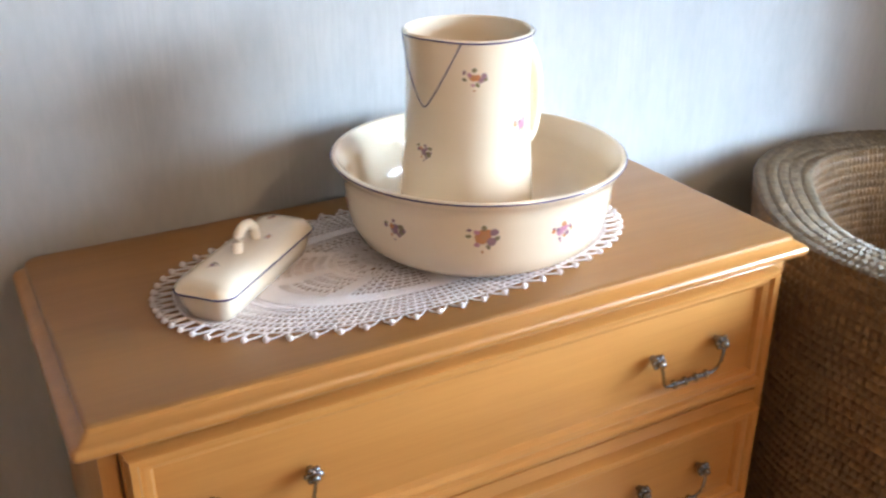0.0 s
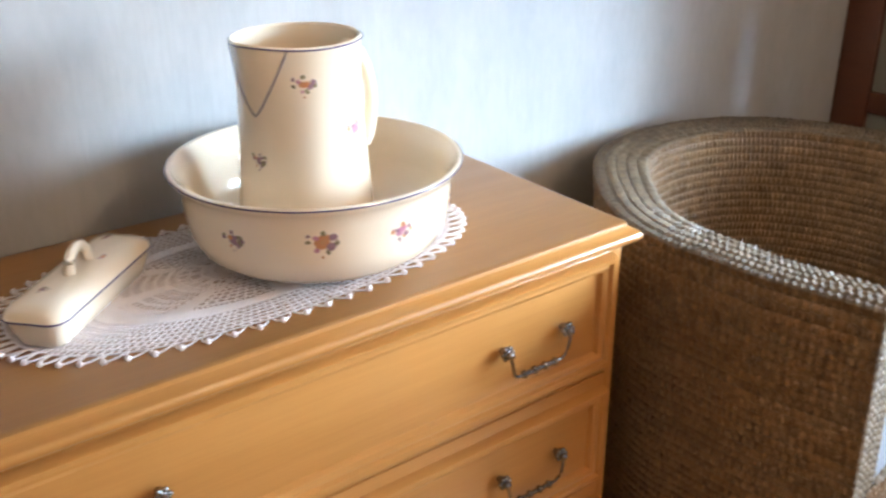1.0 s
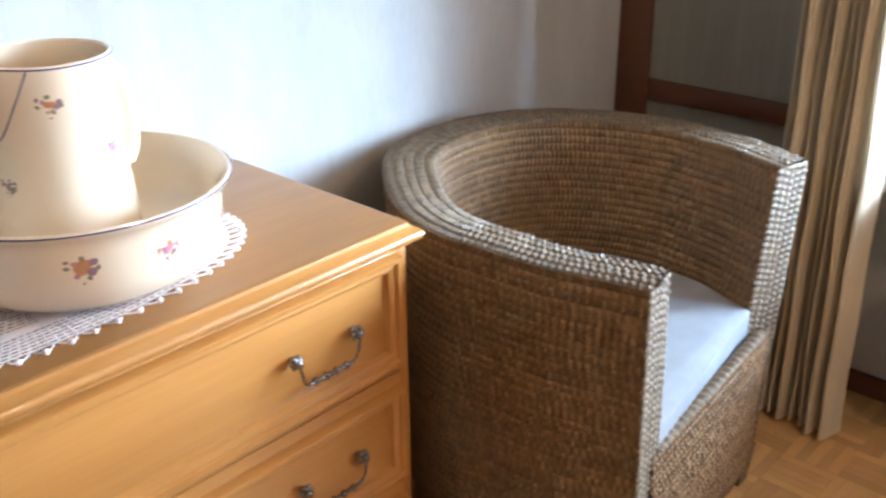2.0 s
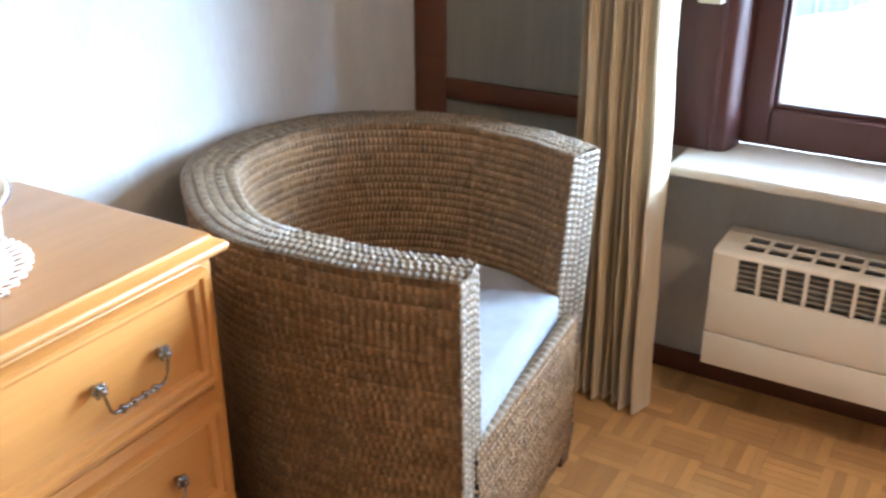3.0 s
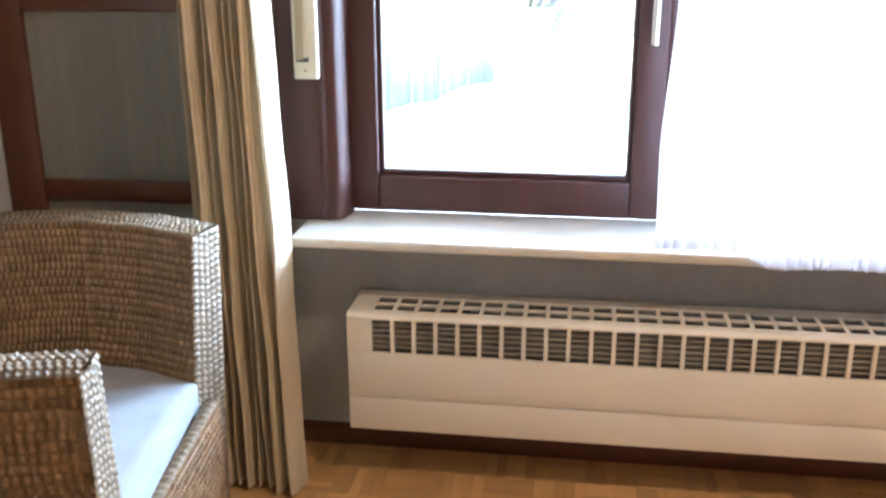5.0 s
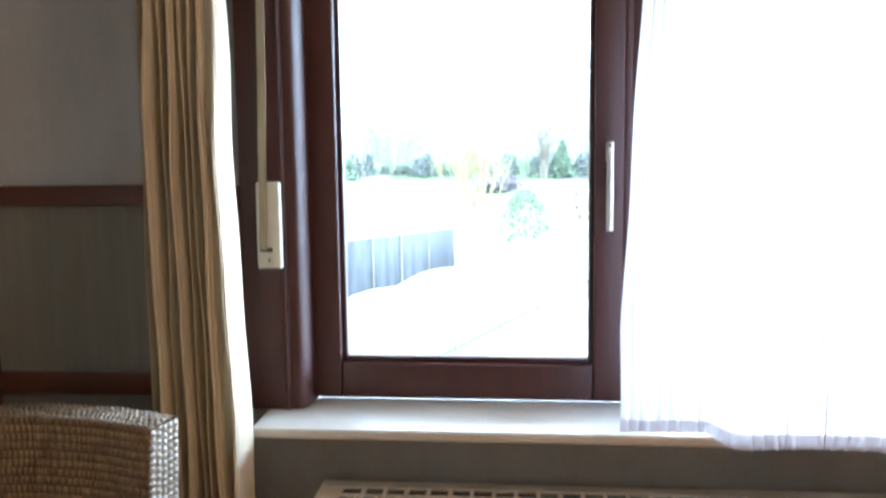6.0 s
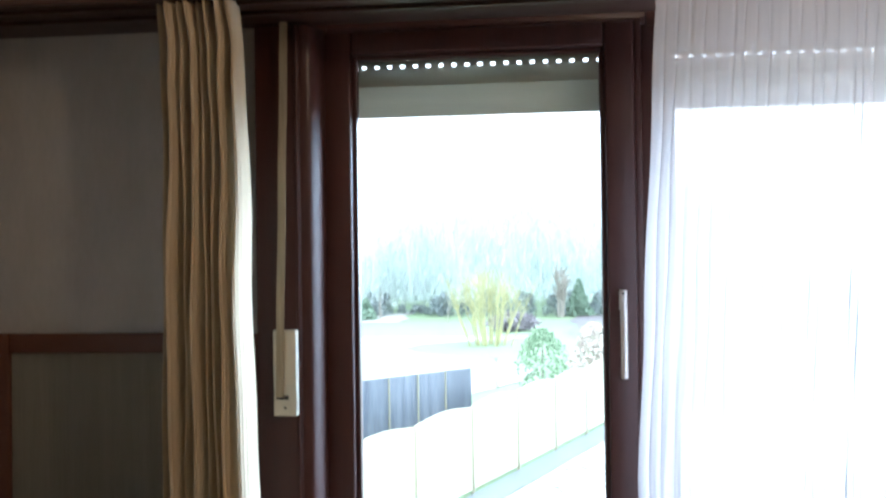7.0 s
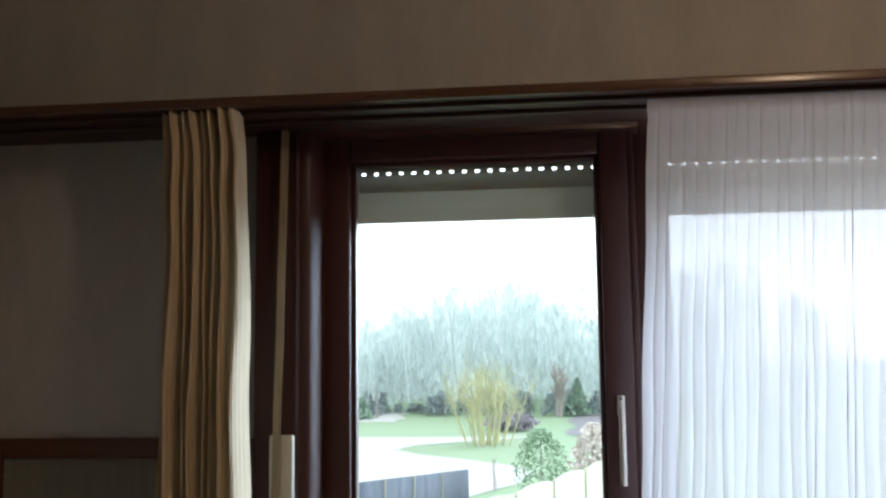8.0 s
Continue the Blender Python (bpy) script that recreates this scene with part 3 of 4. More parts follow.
def frame_moulding(x0, x1, z0, z1, y, w, deep):
    """A mitred picture-frame moulding with a double bead, round a drawer's panel."""
    prof = [(0, 0), (0.0015, deep * 0.75), (0.004, deep), (w * 0.36, deep * 0.92), (w * 0.46, deep * 0.55), (w * 0.6, deep * 0.62), (w * 0.8, deep * 0.45), (w, -0.004)]
    return grid_bm(lambda i, j: Vector(((x0 + prof[i][0], x1 - prof[i][0], x1 - prof[i][0], x0 + prof[i][0])[j], y - prof[i][1],
                                        (z0 + prof[i][0], z0 + prof[i][0], z1 - prof[i][0], z1 - prof[i][0])[j])), len(prof), 4, close_v=True)


def bail_pull(cx, z, parent):
    """Two rosettes with knobs and a swinging bail whose grip is a row of beads."""
    y = DY0 - 0.006
    h = part("drawer_pull", tube(bmesh.new(), [(cx - 0.037, y - 0.018, z - 0.042), (cx + 0.037, y - 0.018, z - 0.042)], 0.0028, 8), PEWTER, parent, "silvery metal drop handle with beaded grip")
    for s in (-1, 1):
        k = bmesh.new()
        ball(k, (cx + s * 0.0585, y - 0.010, z), 0.0095, 14, (1, 0.8, 1))
        ball(k, (cx + s * 0.0585, y - 0.020, z), 0.0062, 12)
        for q in range(6):
            ball(k, (cx + s * 0.0585 + 0.0085 * math.cos(q * 1.047), y - 0.013, z + 0.0085 * math.sin(q * 1.047)), 0.0042, 8)
        tube(k, [(cx + s * 0.0585, y + 0.001, z), (cx + s * 0.0585, y - 0.012, z)], 0.005, 10)
        part("knob", k, PEWTER, h)
        arm = [(cx + s * 0.0585, y - 0.019, z - 0.004), (cx + s * 0.056, y - 0.021, z - 0.014), (cx + s * 0.0535, y - 0.021, z - 0.026),
               (cx + s * 0.050, y - 0.019, z - 0.036), (cx + s * 0.044, y - 0.018, z - 0.0415), (cx + s * 0.036, y - 0.018, z - 0.042)]
        part("bail_arm", tube(bmesh.new(), arm, 0.0025, 8), PEWTER, h)
    for q in range(7):
        part("bead", ball(bmesh.new(), (cx - 0.030 + q * 0.010, y - 0.018, z - 0.042), 0.0068 if q % 2 == 0 else 0.0046, 8, (0.8, 1, 1)), PEWTER, h)


for z0, z1, m0, m1, zk in ((0.5495, 0.765, 0.567, 0.761, 0.667), (0.3305, 0.5465, 0.346, 0.525, 0.440), (0.084, 0.3275, 0.100, 0.306, 0.206)):
    dr = part("drawer", box_bm((DX0 + 0.0215, DY0 - 0.004, z0), (DX1 - 0.0215, DY0 + 0.016, z1), 0.0015), OAK, chest)
    part("panel_moulding", frame_moulding(DX0 + 0.024, DX1 - 0.024, m0, m1, DY0 - 0.0042, 0.031, 0.017), OAK, dr)
    for cx in (0.286, 0.917):
        bail_pull(cx, zk, dr)

# ---- lace mat ----
MX, MY, MA, MB = 0.578, 1.151, 0.331, 0.166
mat_z = DTOP + 0.0026


def lace(s, a):
    ca, sa = math.cos(a), math.sin(a)
    e = (abs(ca) ** 2.3 + abs(sa) ** 2.3) ** (-1 / 2.3)
    x, y = MA * s * e * ca, MB * s * e * sa
    return Vector((MX + x * 0.999 - y * 0.04, MY + y * 0.999 + x * 0.04, mat_z + 0.0006 * math.sin(7 * a + 9 * s)))


def lace_mat():
    bm = bmesh.new()
    na, ns = 168, 20
    rnd = random.Random(3)

    def quad(s0, s1, a0, a1):
        bm.faces.new([bm.verts.new(lace(s, a)) for s, a in ((s0, a0), (s1, a0), (s1, a1), (s0, a1))])
    da = 6.28319 / na
    for i in range(ns):
        s0, s1 = i / ns * 0.95 + 0.02, (i + 1) / ns * 0.95 + 0.02
        k = 1 if i > 10 else (2 if i > 4 else 4)
        for j in range(0, na, k):
            a0, a1 = j * da, (j + k) * da
            sector = (j % 21) / 21
            fan = abs(sector - 0.5) * 2
            if i >= ns - 6:
                hole = 0.74
            elif i >= ns - 8:
                hole = 0.0
            elif i >= ns - 13:
                hole = 0.72 if fan < 0.72 else 0.0
            elif i in (ns - 15, ns - 16):
                hole = 0.8 if (j // max(k, 1)) % 3 else 0.0
            elif i in (7, 4):
                hole = 0.7 if (j // k) % 2 else 0.0
            else:
                hole = 0.55
            if hole < 0.05:
                quad(s0, s1, a0, a1)
                continue
            m = (1 - hole) / 2 * rnd.uniform(0.85, 1.15)
            ds, dd = (s1 - s0) * m, (a1 - a0) * m
            quad(s0, s0 + ds, a0, a1)
            quad(s1 - ds, s1, a0, a1)
            quad(s0 + ds, s1 - ds, a0, a0 + dd)
            quad(s0 + ds, s1 - ds, a1 - dd, a1)
    bmesh.ops.remove_doubles(bm, verts=bm.verts, dist=0.0001)
    return bm


lm = thing("lace_mat", (MX, MY, DTOP), "white crocheted lace mat with looped edge on the chest", "doily")
net = part("lace_net", lace_mat(), LACE, lm, smooth=False)
so = net.modifiers.new("thickness", "SOLIDIFY")
so.thickness, so.offset = 0.0018, 0
NL = 68
for k in range(NL):
    a = 6.28319 * k / NL
    lp = []
    for q in range(9):
        t = q / 8
        lp.append(lace(0.966 + 0.078 * math.sin(math.pi * t), a + 6.28319 / NL * (0.06 + 0.88 * t + 0.32 * (t - 0.5) * math.sin(math.pi * t))))
    b = tube(bmesh.new(), lp, 0.0012, 6)
    ball(b, lp[4] + Vector((0, 0, 0.0006)), 0.0042, 8)
    part("edge_loop", b, LACE, lm)

# ---- wash set ----
BX, BY, BZ = 0.690, 1.147, DTOP + 0.0045
basin_out = [(0, 0.004), (0.0965, 0.003), (0.1081, 0.0), (0.1235, 0.0), (0.137, 0.003), (0.1544, 0.010), (0.1708, 0.023), (0.1805, 0.045), (0.1848, 0.072), (0.1867, 0.098), (0.1891, 0.110), (0.1959, 0.119), (0.2012, 0.1245), (0.2022, 0.128), (0.2007, 0.1305)]
basin_in = [(0.1959, 0.1300), (0.1911, 0.124), (0.1843, 0.114), (0.1795, 0.100), (0.1766, 0.075), (0.1698, 0.050), (0.1544, 0.030), (0.1303, 0.018), (0.0772, 0.013), (0, 0.012)]


def lathe(prof, c, n=72):
    bm = grid_bm(lambda i, j: Vector((c[0] + max(prof[i][0], 1e-5) * math.cos(6.28319 * j / n), c[1] + max(prof[i][0], 1e-5) * math.sin(6.28319 * j / n), c[2] + prof[i][1])), len(prof), n, close_v=True)
    bmesh.ops.remove_doubles(bm, verts=bm.verts, dist=0.00005)
    return bm


def ring(c, r, z, thick, n=96, fn=None):
    return tube(bmesh.new(), [Vector((c[0] + (fn(6.28319 * k / n) if fn else r) * math.cos(6.28319 * k / n), c[1] + (fn(6.28319 * k / n) if fn else r) * math.sin(6.28319 * k / n), c[2] + z)) for k in range(n)], thick, 6, True)


def motif(place, size, seed, main):
    """A painted posy: petals and leaves laid as thin flakes on a surface; place(u, v) gives a point and the normal there."""
    rnd = random.Random(seed)
    bm = bmesh.new()
    spots = [(0, 0, 0.34, 0), (0.22, 0.12, 0.22, 0), (-0.18, 0.16, 0.18, 2), (0.45, -0.15, 0.24, 1), (0.55, 0.22, 0.2, 1), (0.3, -0.4, 0.16, 3), (-0.5, 0.02, 0.16, 3), (-0.55, 0.28, 0.13, 1), (0.1, 0.48, 0.16, 3), (0.7, 0.02, 0.13, 3), (-0.12, -0.42, 0.12, 2), (0.05, -0.68, 0.09, 0)]
    for u, v, r, m in spots:
        u, v, r = (u + rnd.uniform(-.08, .08)) * size, (v + rnd.uniform(-.08, .08)) * size, r * size * rnd.uniform(0.8, 1.15)
        n, sx, an = 8, rnd.uniform(0.6, 1), rnd.uniform(0, 3)
        ring_ = []
        for k in range(n):
            a = 6.28319 * k / n
            du, dv = r * math.cos(a), r * sx * math.sin(a)
            p, nn = place(u + du * math.cos(an) - dv * math.sin(an), v + du * math.sin(an) + dv * math.cos(an))
            ring_.append(bm.verts.new(p + nn * 0.0004))
        p, nn = place(u, v)
        c = bm.verts.new(p + nn * (0.0006 + 0.0001 * m))
        for k in range(n):
            bm.faces.new((c, ring_[k], ring_[(k + 1) % n])).material_index = m
    return bm


TINTS = {"orange": [ORANGE, MAUVE, PINK, LEAF], "mauve": [MAUVE, LEAF, ORANGE, MAUVE], "pink": [PINK, MAUVE, MAUVE, ORANGE]}
FACE = math.atan2(0.045 - BY, 0.042 - BX)
basin = thing("wash_basin", (BX, BY, BZ), "cream china wash basin with painted posies and blue rim line", "wash basin")
part("bowl", lathe(basin_out + basin_in, (BX, BY, BZ)), CHINA, basin)
part("rim_line", ring((BX, BY, BZ), 0.2020, 0.1280, 0.0011), BLUE_LINE, basin, "thin dark blue painted rim line")


def on_basin(a0, z0):
    def place(u, v):
        z = z0 + v
        r = np.interp(z, [p[1] for p in basin_out[4:]], [p[0] for p in basin_out[4:]])
        a = a0 + u / r
        nn = Vector((math.cos(a), math.sin(a), 0))
        return Vector((BX, BY, BZ + z)) + nn * float(r), nn
    return place


for k, (da, zz, sz, tint) in enumerate(((0.02, 0.080, 0.029, "orange"), (0.60, 0.076, 0.022, "pink"), (-0.61, 0.076, 0.023, "mauve"), (-1.28, 0.072, 0.02, "orange"), (1.3, 0.072, 0.02, "mauve"), (2.2, 0.07, 0.024, "orange"), (-2.2, 0.07, 0.02, "pink"))):
    tagged(part("painted_posy", motif(on_basin(FACE + da, zz), sz, 20 + k, tint), TINTS[tint], basin, "small painted flower posy"), kind="stuff")

JX, JY, JZ, JH = 0.669, 1.142, BZ + 0.0165, 0.281
SPOUT = math.radians(200)
jug_r = ([0.0, 0.02, 0.05, 0.10, 0.15, 0.19, 0.22, 0.25, 0.27, 0.281], [0.089, 0.0925, 0.092, 0.0885, 0.0845, 0.0825, 0.0815, 0.0822, 0.0835, 0.085])


def jug_radius(z, a):
    r = float(np.interp(z, *jug_r))
    d = (a - SPOUT + math.pi) % 6.28319 - math.pi
    w = max(0.0, (z - 0.16) / (JH - 0.16)) ** 1.4
    return r + 0.015 * w * math.exp(-(d / 0.42) ** 2)


def jug_top(a):
    d = (a - SPOUT + math.pi) % 6.28319 - math.pi
    return 0.006 * math.exp(-(d / 0.5) ** 2)


def jug_at(z, a, out=0.0):
    r = jug_radius(z, a) + out
    lift = jug_top(a) * max(0, (z - 0.2) / 0.081)
    return Vector((JX + r * math.cos(a), JY + r * math.sin(a), JZ + z + lift))


def jug_body():
    zs = [0, 0.003] + [0.281 * k / 22 for k in range(1, 23)]
    prof = [(-0.008, -0.003)] + [(z, 0.0) for z in zs] + [(0.2835, -0.0025)] + [(z, -0.005) for z in reversed(zs[6:])] + [(0.02, -0.006)]
    n = 80
    bm = grid_bm(lambda i, j: jug_at(prof[i][0], 6.28319 * j / n, prof[i][1]), len(prof), n, close_v=True)
    bm.verts.ensure_lookup_table()
    bm.faces.new([bm.verts[j] for j in range(n)])
    bm.faces.new([bm.verts[(len(prof) - 1) * n + j] for j in range(n)])
    return bm


jug = thing("water_jug", (JX, JY, JZ), "cream china water jug with painted posies standing in the basin", "jug")
part("body", jug_body(), CHINA, jug)
part("rim_line", tube(bmesh.new(), [jug_at(0.2805, 6.28319 * k / 96, 0.0002) for k in range(96)], 0.0011, 6, True), BLUE_LINE, jug, "thin dark blue painted rim line")
vee = []
for k in range(25):
    t = k / 24 * 2 - 1
    vee.append(jug_at(0.196 + 0.085 * abs(t) ** 1.3, SPOUT + t * 0.60, 0.0003))
part("spout_line", tube(bmesh.new(), vee, 0.0009, 6), BLUE_LINE, jug, "thin grey-blue line round the spout")
HA = math.radians(2)
hp = []
for k in range(17):
    t = k / 16
    z = 0.262 - 0.172 * t
    o = 0.042 * math.sin(math.pi * t) ** 0.55 - 0.012
    hp.append(jug_at(z, HA, o) + Vector((0, 0, 0.012 * math.sin(math.pi * t))))
hb = bmesh.new()
tube(hb, hp, lambda t: 0.0095 + 0.004 * abs(2 * t - 1) ** 3, 12)
bmesh.ops.smooth_vert(hb, verts=hb.verts, factor=0.5, use_axis_x=True, use_axis_y=True, use_axis_z=True)
part("handle", hb, CHINA, jug)
JF = math.atan2(0.045 - JY, 0.042 - JX)


def on_jug(a0, z0):
    def place(u, v):
        a = a0 + u / 0.086
        return jug_at(z0 + v, a), Vector((math.cos(a), math.sin(a), 0))
    return place


for k, (da, zz, sz, tint) in enumerate(((0.08, 0.237, 0.022, "orange"), (0.95, 0.170, 0.021, "pink"), (-0.72, 0.138, 0.018, "mauve"), (2.2, 0.2, 0.018, "orange"), (-2.0, 0.14, 0.018, "mauve"))):
    tagged(part("painted_posy", motif(on_jug(JF + da, zz), sz, 40 + k, tint), TINTS[tint], jug, "small painted flower posy"), kind="stuff")

# ---- lidded brush box ----
QX, QY, QA = 0.3575, 1.1585, math.radians(42.4)
QZ = DTOP + 0.0045
ux, uy = Vector((math.cos(QA), math.sin(QA), 0)), Vector((-math.sin(QA), math.cos(QA), 0))


def rounded(hx, hy, r, z, n=6):
    pts = []
    for cx, cy, s in ((hx - r, hy - r, 0), (-hx + r, hy - r, 90), (-hx + r, -hy + r, 180), (hx - r, -hy + r, 270)):
        for k in range(n):
            a = radians(s + 90 * k / (n - 1))
            pts.append(Vector((QX, QY, QZ + z)) + ux * (cx + r * math.cos(a)) + uy * (cy + r * math.sin(a)))
    return pts


def stacked(layers):
    loops = [rounded(*q) for q in layers]
    n = len(loops[0])
    bm = grid_bm(lambda i, j: loops[i][j], len(loops), n, close_v=True)
    bm.verts.ensure_lookup_table()
    bm.faces.new([bm.verts[j] for j in range(n)][::-1])
    bm.faces.new([bm.verts[(len(loops) - 1) * n + j] for j in range(n)])
    return bm


bx = thing("brush_box", (QX, QY, QZ), "cream china lidded brush box with blue line and loop handle", "china box")
part("dish", stacked([(0.103, 0.027, 0.014, 0.0), (0.106, 0.030, 0.016, 0.003), (0.1125, 0.035, 0.018, 0.020), (0.116, 0.038, 0.019, 0.034)]), CHINA, bx)
lid = part("lid", stacked([(0.1175, 0.0395, 0.019, 0.0345), (0.119, 0.041, 0.020, 0.038), (0.117, 0.039, 0.020, 0.044), (0.110, 0.033, 0.018, 0.050), (0.095, 0.022, 0.014, 0.0535), (0.05, 0.008, 0.007, 0.0545)]), CHINA, bx)
part("edge_line", tube(bmesh.new(), rounded(0.1193, 0.0413, 0.0202, 0.0372), 0.0011, 6, True), BLUE_LINE, lid, "thin dark blue painted line")
part("loop_handle", tube(bmesh.new(), [Vector((QX, QY, QZ + 0.050)) + ux * (-0.023 * math.cos(math.pi * k / 14)) + Vector((0, 0, 0.031 * math.sin(math.pi * k / 14) ** 0.8)) for k in range(15)], 0.0068, 10), CHINA, lid)
for k, (dx, dy, sz, tint) in enumerate(((-0.068, 0.008, 0.011, "mauve"), (0.03, -0.016, 0.011, "orange"), (-0.01, 0.02, 0.010, "mauve"), (0.088, 0.012, 0.011, "mauve"))):
    def lid_place(u, v, dx=dx, dy=dy):
        d = abs(dy + v)
        z = 0.0535 - max(0, d - 0.010) * 0.20
        return Vector((QX, QY, QZ + z + 0.0012)) + ux * (dx + u) + uy * (dy + v), Vector((0, 0, 1))
    tagged(part("painted_posy", motif(lid_place, sz, 60 + k, tint), TINTS[tint], lid, "small painted flower posy"), kind="stuff")

# ---- rattan tub chair ----
CX, CY, CH = 1.573, 0.925, 0.765
LEFT_END, RIGHT_END = Vector((1.224, 0.583)), Vector((1.906, 0.649))


def tub_path():
    """The plan of the tub's rim outside: left arm, round back, right arm; a little pressed in at one side of the back."""
    pts = []
    for k in range(161):
        a = 182 - 184 * k / 160
        f = 1 - 0.06 * math.exp(-((a - 140) / 24) ** 2) + 0.025 * math.exp(-((a - 55) / 24) ** 2)
        pts.append(Vector((CX + 0.404 * f * math.cos(radians(a)), CY + 0.419 * f * math.sin(radians(a)))))
    left = [LEFT_END.lerp(pts[0], k / 40) + Vector((-0.012 * math.sin(math.pi * k / 40) ** 2, 0)) for k in range(40)]
    right = [pts[-1].lerp(RIGHT_END, k / 36) + Vector((0.012 * math.sin(math.pi * k / 36) ** 2, 0)) for k in range(1, 37)]
    pts = left + pts + right
    out = [0.0]
    for a, b in zip(pts, pts[1:]):
        out.append(out[-1] + (b - a).length)
    return pts, out


TP, TL = tub_path()
TXS, TYS, TLEN = [p.x for p in TP], [p.y for p in TP], TL[-1]


def tub(s, off, z):
    s = min(max(s, 0), TLEN)
    x, y = np.interp(s, TL, TXS), np.interp(s, TL, TYS)
    e = 0.02
    dx = np.interp(min(s + e, TLEN), TL, TXS) - np.interp(max(s - e, 0), TL, TXS)
    dy = np.interp(min(s + e, TLEN), TL, TYS) - np.interp(max(s - e, 0), TL, TYS)
    n = math.hypot(dx, dy)
    off += 0.055 * (CH - z)
    return Vector((x + dy / n * off, y - dx / n * off, z))


def wall_thick(s, z):
    """Thickness of the tub's wall: slim at the arm ends, wider at the back and towards the seat."""
    mid = math.sin(math.pi * min(max(s / TLEN, 0), 1))
    return 0.080 + 0.020 * mid + 0.030 * (1 - z / CH)


def braid_row(length, put, width, high, stitch, seed):
    """One woven row: a low band whose stitches lean to either side of its middle; put(s, across, up) places a point."""
    rnd = random.Random(seed)
    n = int(length / (stitch / 4.0))
    k = 5
    ph, jit = rnd.uniform(0, 6.28), [rnd.uniform(0.75, 1.2) for _ in range(n + 1)]

    def at(i, j):
        s = length * i / n
        v = j / (k - 1) * 2 - 1
        w = 6.28319 * s / stitch + ph
        lean = 1.5 * abs(v)
        h = high * (1 - abs(v) ** 2.4) ** 0.6 * (0.62 + 0.38 * math.sin(w + lean)) * jit[i // 4 * 4] if abs(v) < 0.999 else 0.0004
        return put(s, v * width * 0.54 + 0.0012 * math.sin(w), h)
    return grid_bm(at, n + 1, k)


chair = thing("tub_chair", (CX, 0.95, 0), "brown woven rattan tub armchair beside the chest", "armchair")
core = bmesh.new()
NSEG = 110
grid_bm(lambda i, j: tub(TLEN * i / (NSEG - 1), (0.004, 0.004, wall_thick(TLEN * i / (NSEG - 1), CH - .01) - 0.004, wall_thick(TLEN * i / (NSEG - 1), 0.09) - 0.004)[j], (0.09, CH - 0.012, CH - 0.012, 0.09)[j]), NSEG, 4, close_v=True, bm=core)
core.verts.ensure_lookup_table()
core.faces.new([core.verts[j] for j in range(4)])
core.faces.new([core.verts[(NSEG - 1) * 4 + j] for j in range(4)])
part("core", core, RATTAN_CORE, chair, "dark core under the weave")
nrow = 40
ROW = (CH - 0.006 - 0.088) / nrow
for k in range(nrow):
    zz = 0.088 + ROW * (k + 0.5)
    part("woven_band", braid_row(TLEN, lambda s, v, h, zz=zz: tub(s, 0.004 - h, zz + v), ROW, 0.0060, 0.0138, 100 + k), RATTAN, chair)
    if zz > 0.36:
        part("woven_band", braid_row(TLEN, lambda s, v, h, zz=zz: tub(s, wall_thick(s, zz) - 0.004 + h, zz + v), ROW, 0.0060, 0.0138, 200 + k), RATTAN, chair)
for k in range(5):
    fr_ = (k + 0.5) / 5
    part("rim_braid", braid_row(TLEN, lambda s, v, h, fr_=fr_: tub(s, wall_thick(s, CH) * fr_ + v * (0.9 + 0.25 * math.sin(math.pi * s / TLEN)), CH - 0.006 + h - 0.004 * abs(2 * fr_ - 1) ** 3), 0.0185, 0.0062, 0.0125, 300 + k), RATTAN_RIM, chair)


def front_at(x, z, out=0.0):
    """A point of the chair's front, which leans a little from arm to arm."""
    d = (RIGHT_END - LEFT_END).normalized()
    t = (x - LEFT_END.x) / d.x
    return Vector((x + out * d.y, LEFT_END.y + d.y * t - out * d.x, z))


for side in (0, 1):
    for k in range(5):
        def put(s, v, h, side=side, k=k):
            z = 0.088 + s
            w = wall_thick(0, z)
            u = (k + 0.5) / 5 * w + v * w / 0.080
            s0 = 0 if side == 0 else TLEN
            p, q = tub(s0, u, z), tub(s0, u + 0.01, z)
            d = (q - p).normalized()
            return p + Vector((d.y, -d.x, 0)) * (h - 0.002) * (-1 if d.x * (1 if side == 0 else -1) < 0 else 1) * (1 if side == 0 else -1)
        part("end_braid", braid_row(CH - 0.096, put, 0.0162, 0.0055, 0.0135, 400 + side * 10 + k), RATTAN_RIM, chair)
xa, xb = LEFT_END.x + wall_thick(0, 0.4) + 0.015, RIGHT_END.x - wall_thick(0, 0.4) - 0.015
part("seat_frame", box_bm((xa - 0.03, 0.665, 0.10), (xb + 0.02, 1.27, 0.395), 0.01), RATTAN_CORE, chair)
apron = bmesh.new()
grid_bm(lambda i, j: front_at((xa - 0.05, xb + 0.05)[i], (0.09, 0.420)[j], -0.006), 2, 2, bm=apron)
part("apron", apron, RATTAN_CORE, chair)
for k in range(20):
    zz = 0.088 + 0.01655 * (k + 0.5)
    part("woven_band", braid_row(xb - xa + 0.06, lambda s, v, h, zz=zz: front_at(xa - 0.034 + s, zz + v, h - 0.004), 0.01655, 0.0060, 0.0138, 500 + k), RATTAN, chair)
part("apron_edge", braid_row(xb - xa + 0.01, lambda s, v, h: front_at(xa - 0.005 + s, 0.421 + h * 0.8, -0.012 + v), 0.022, 0.008, 0.022, 540), RATTAN_RIM, chair)
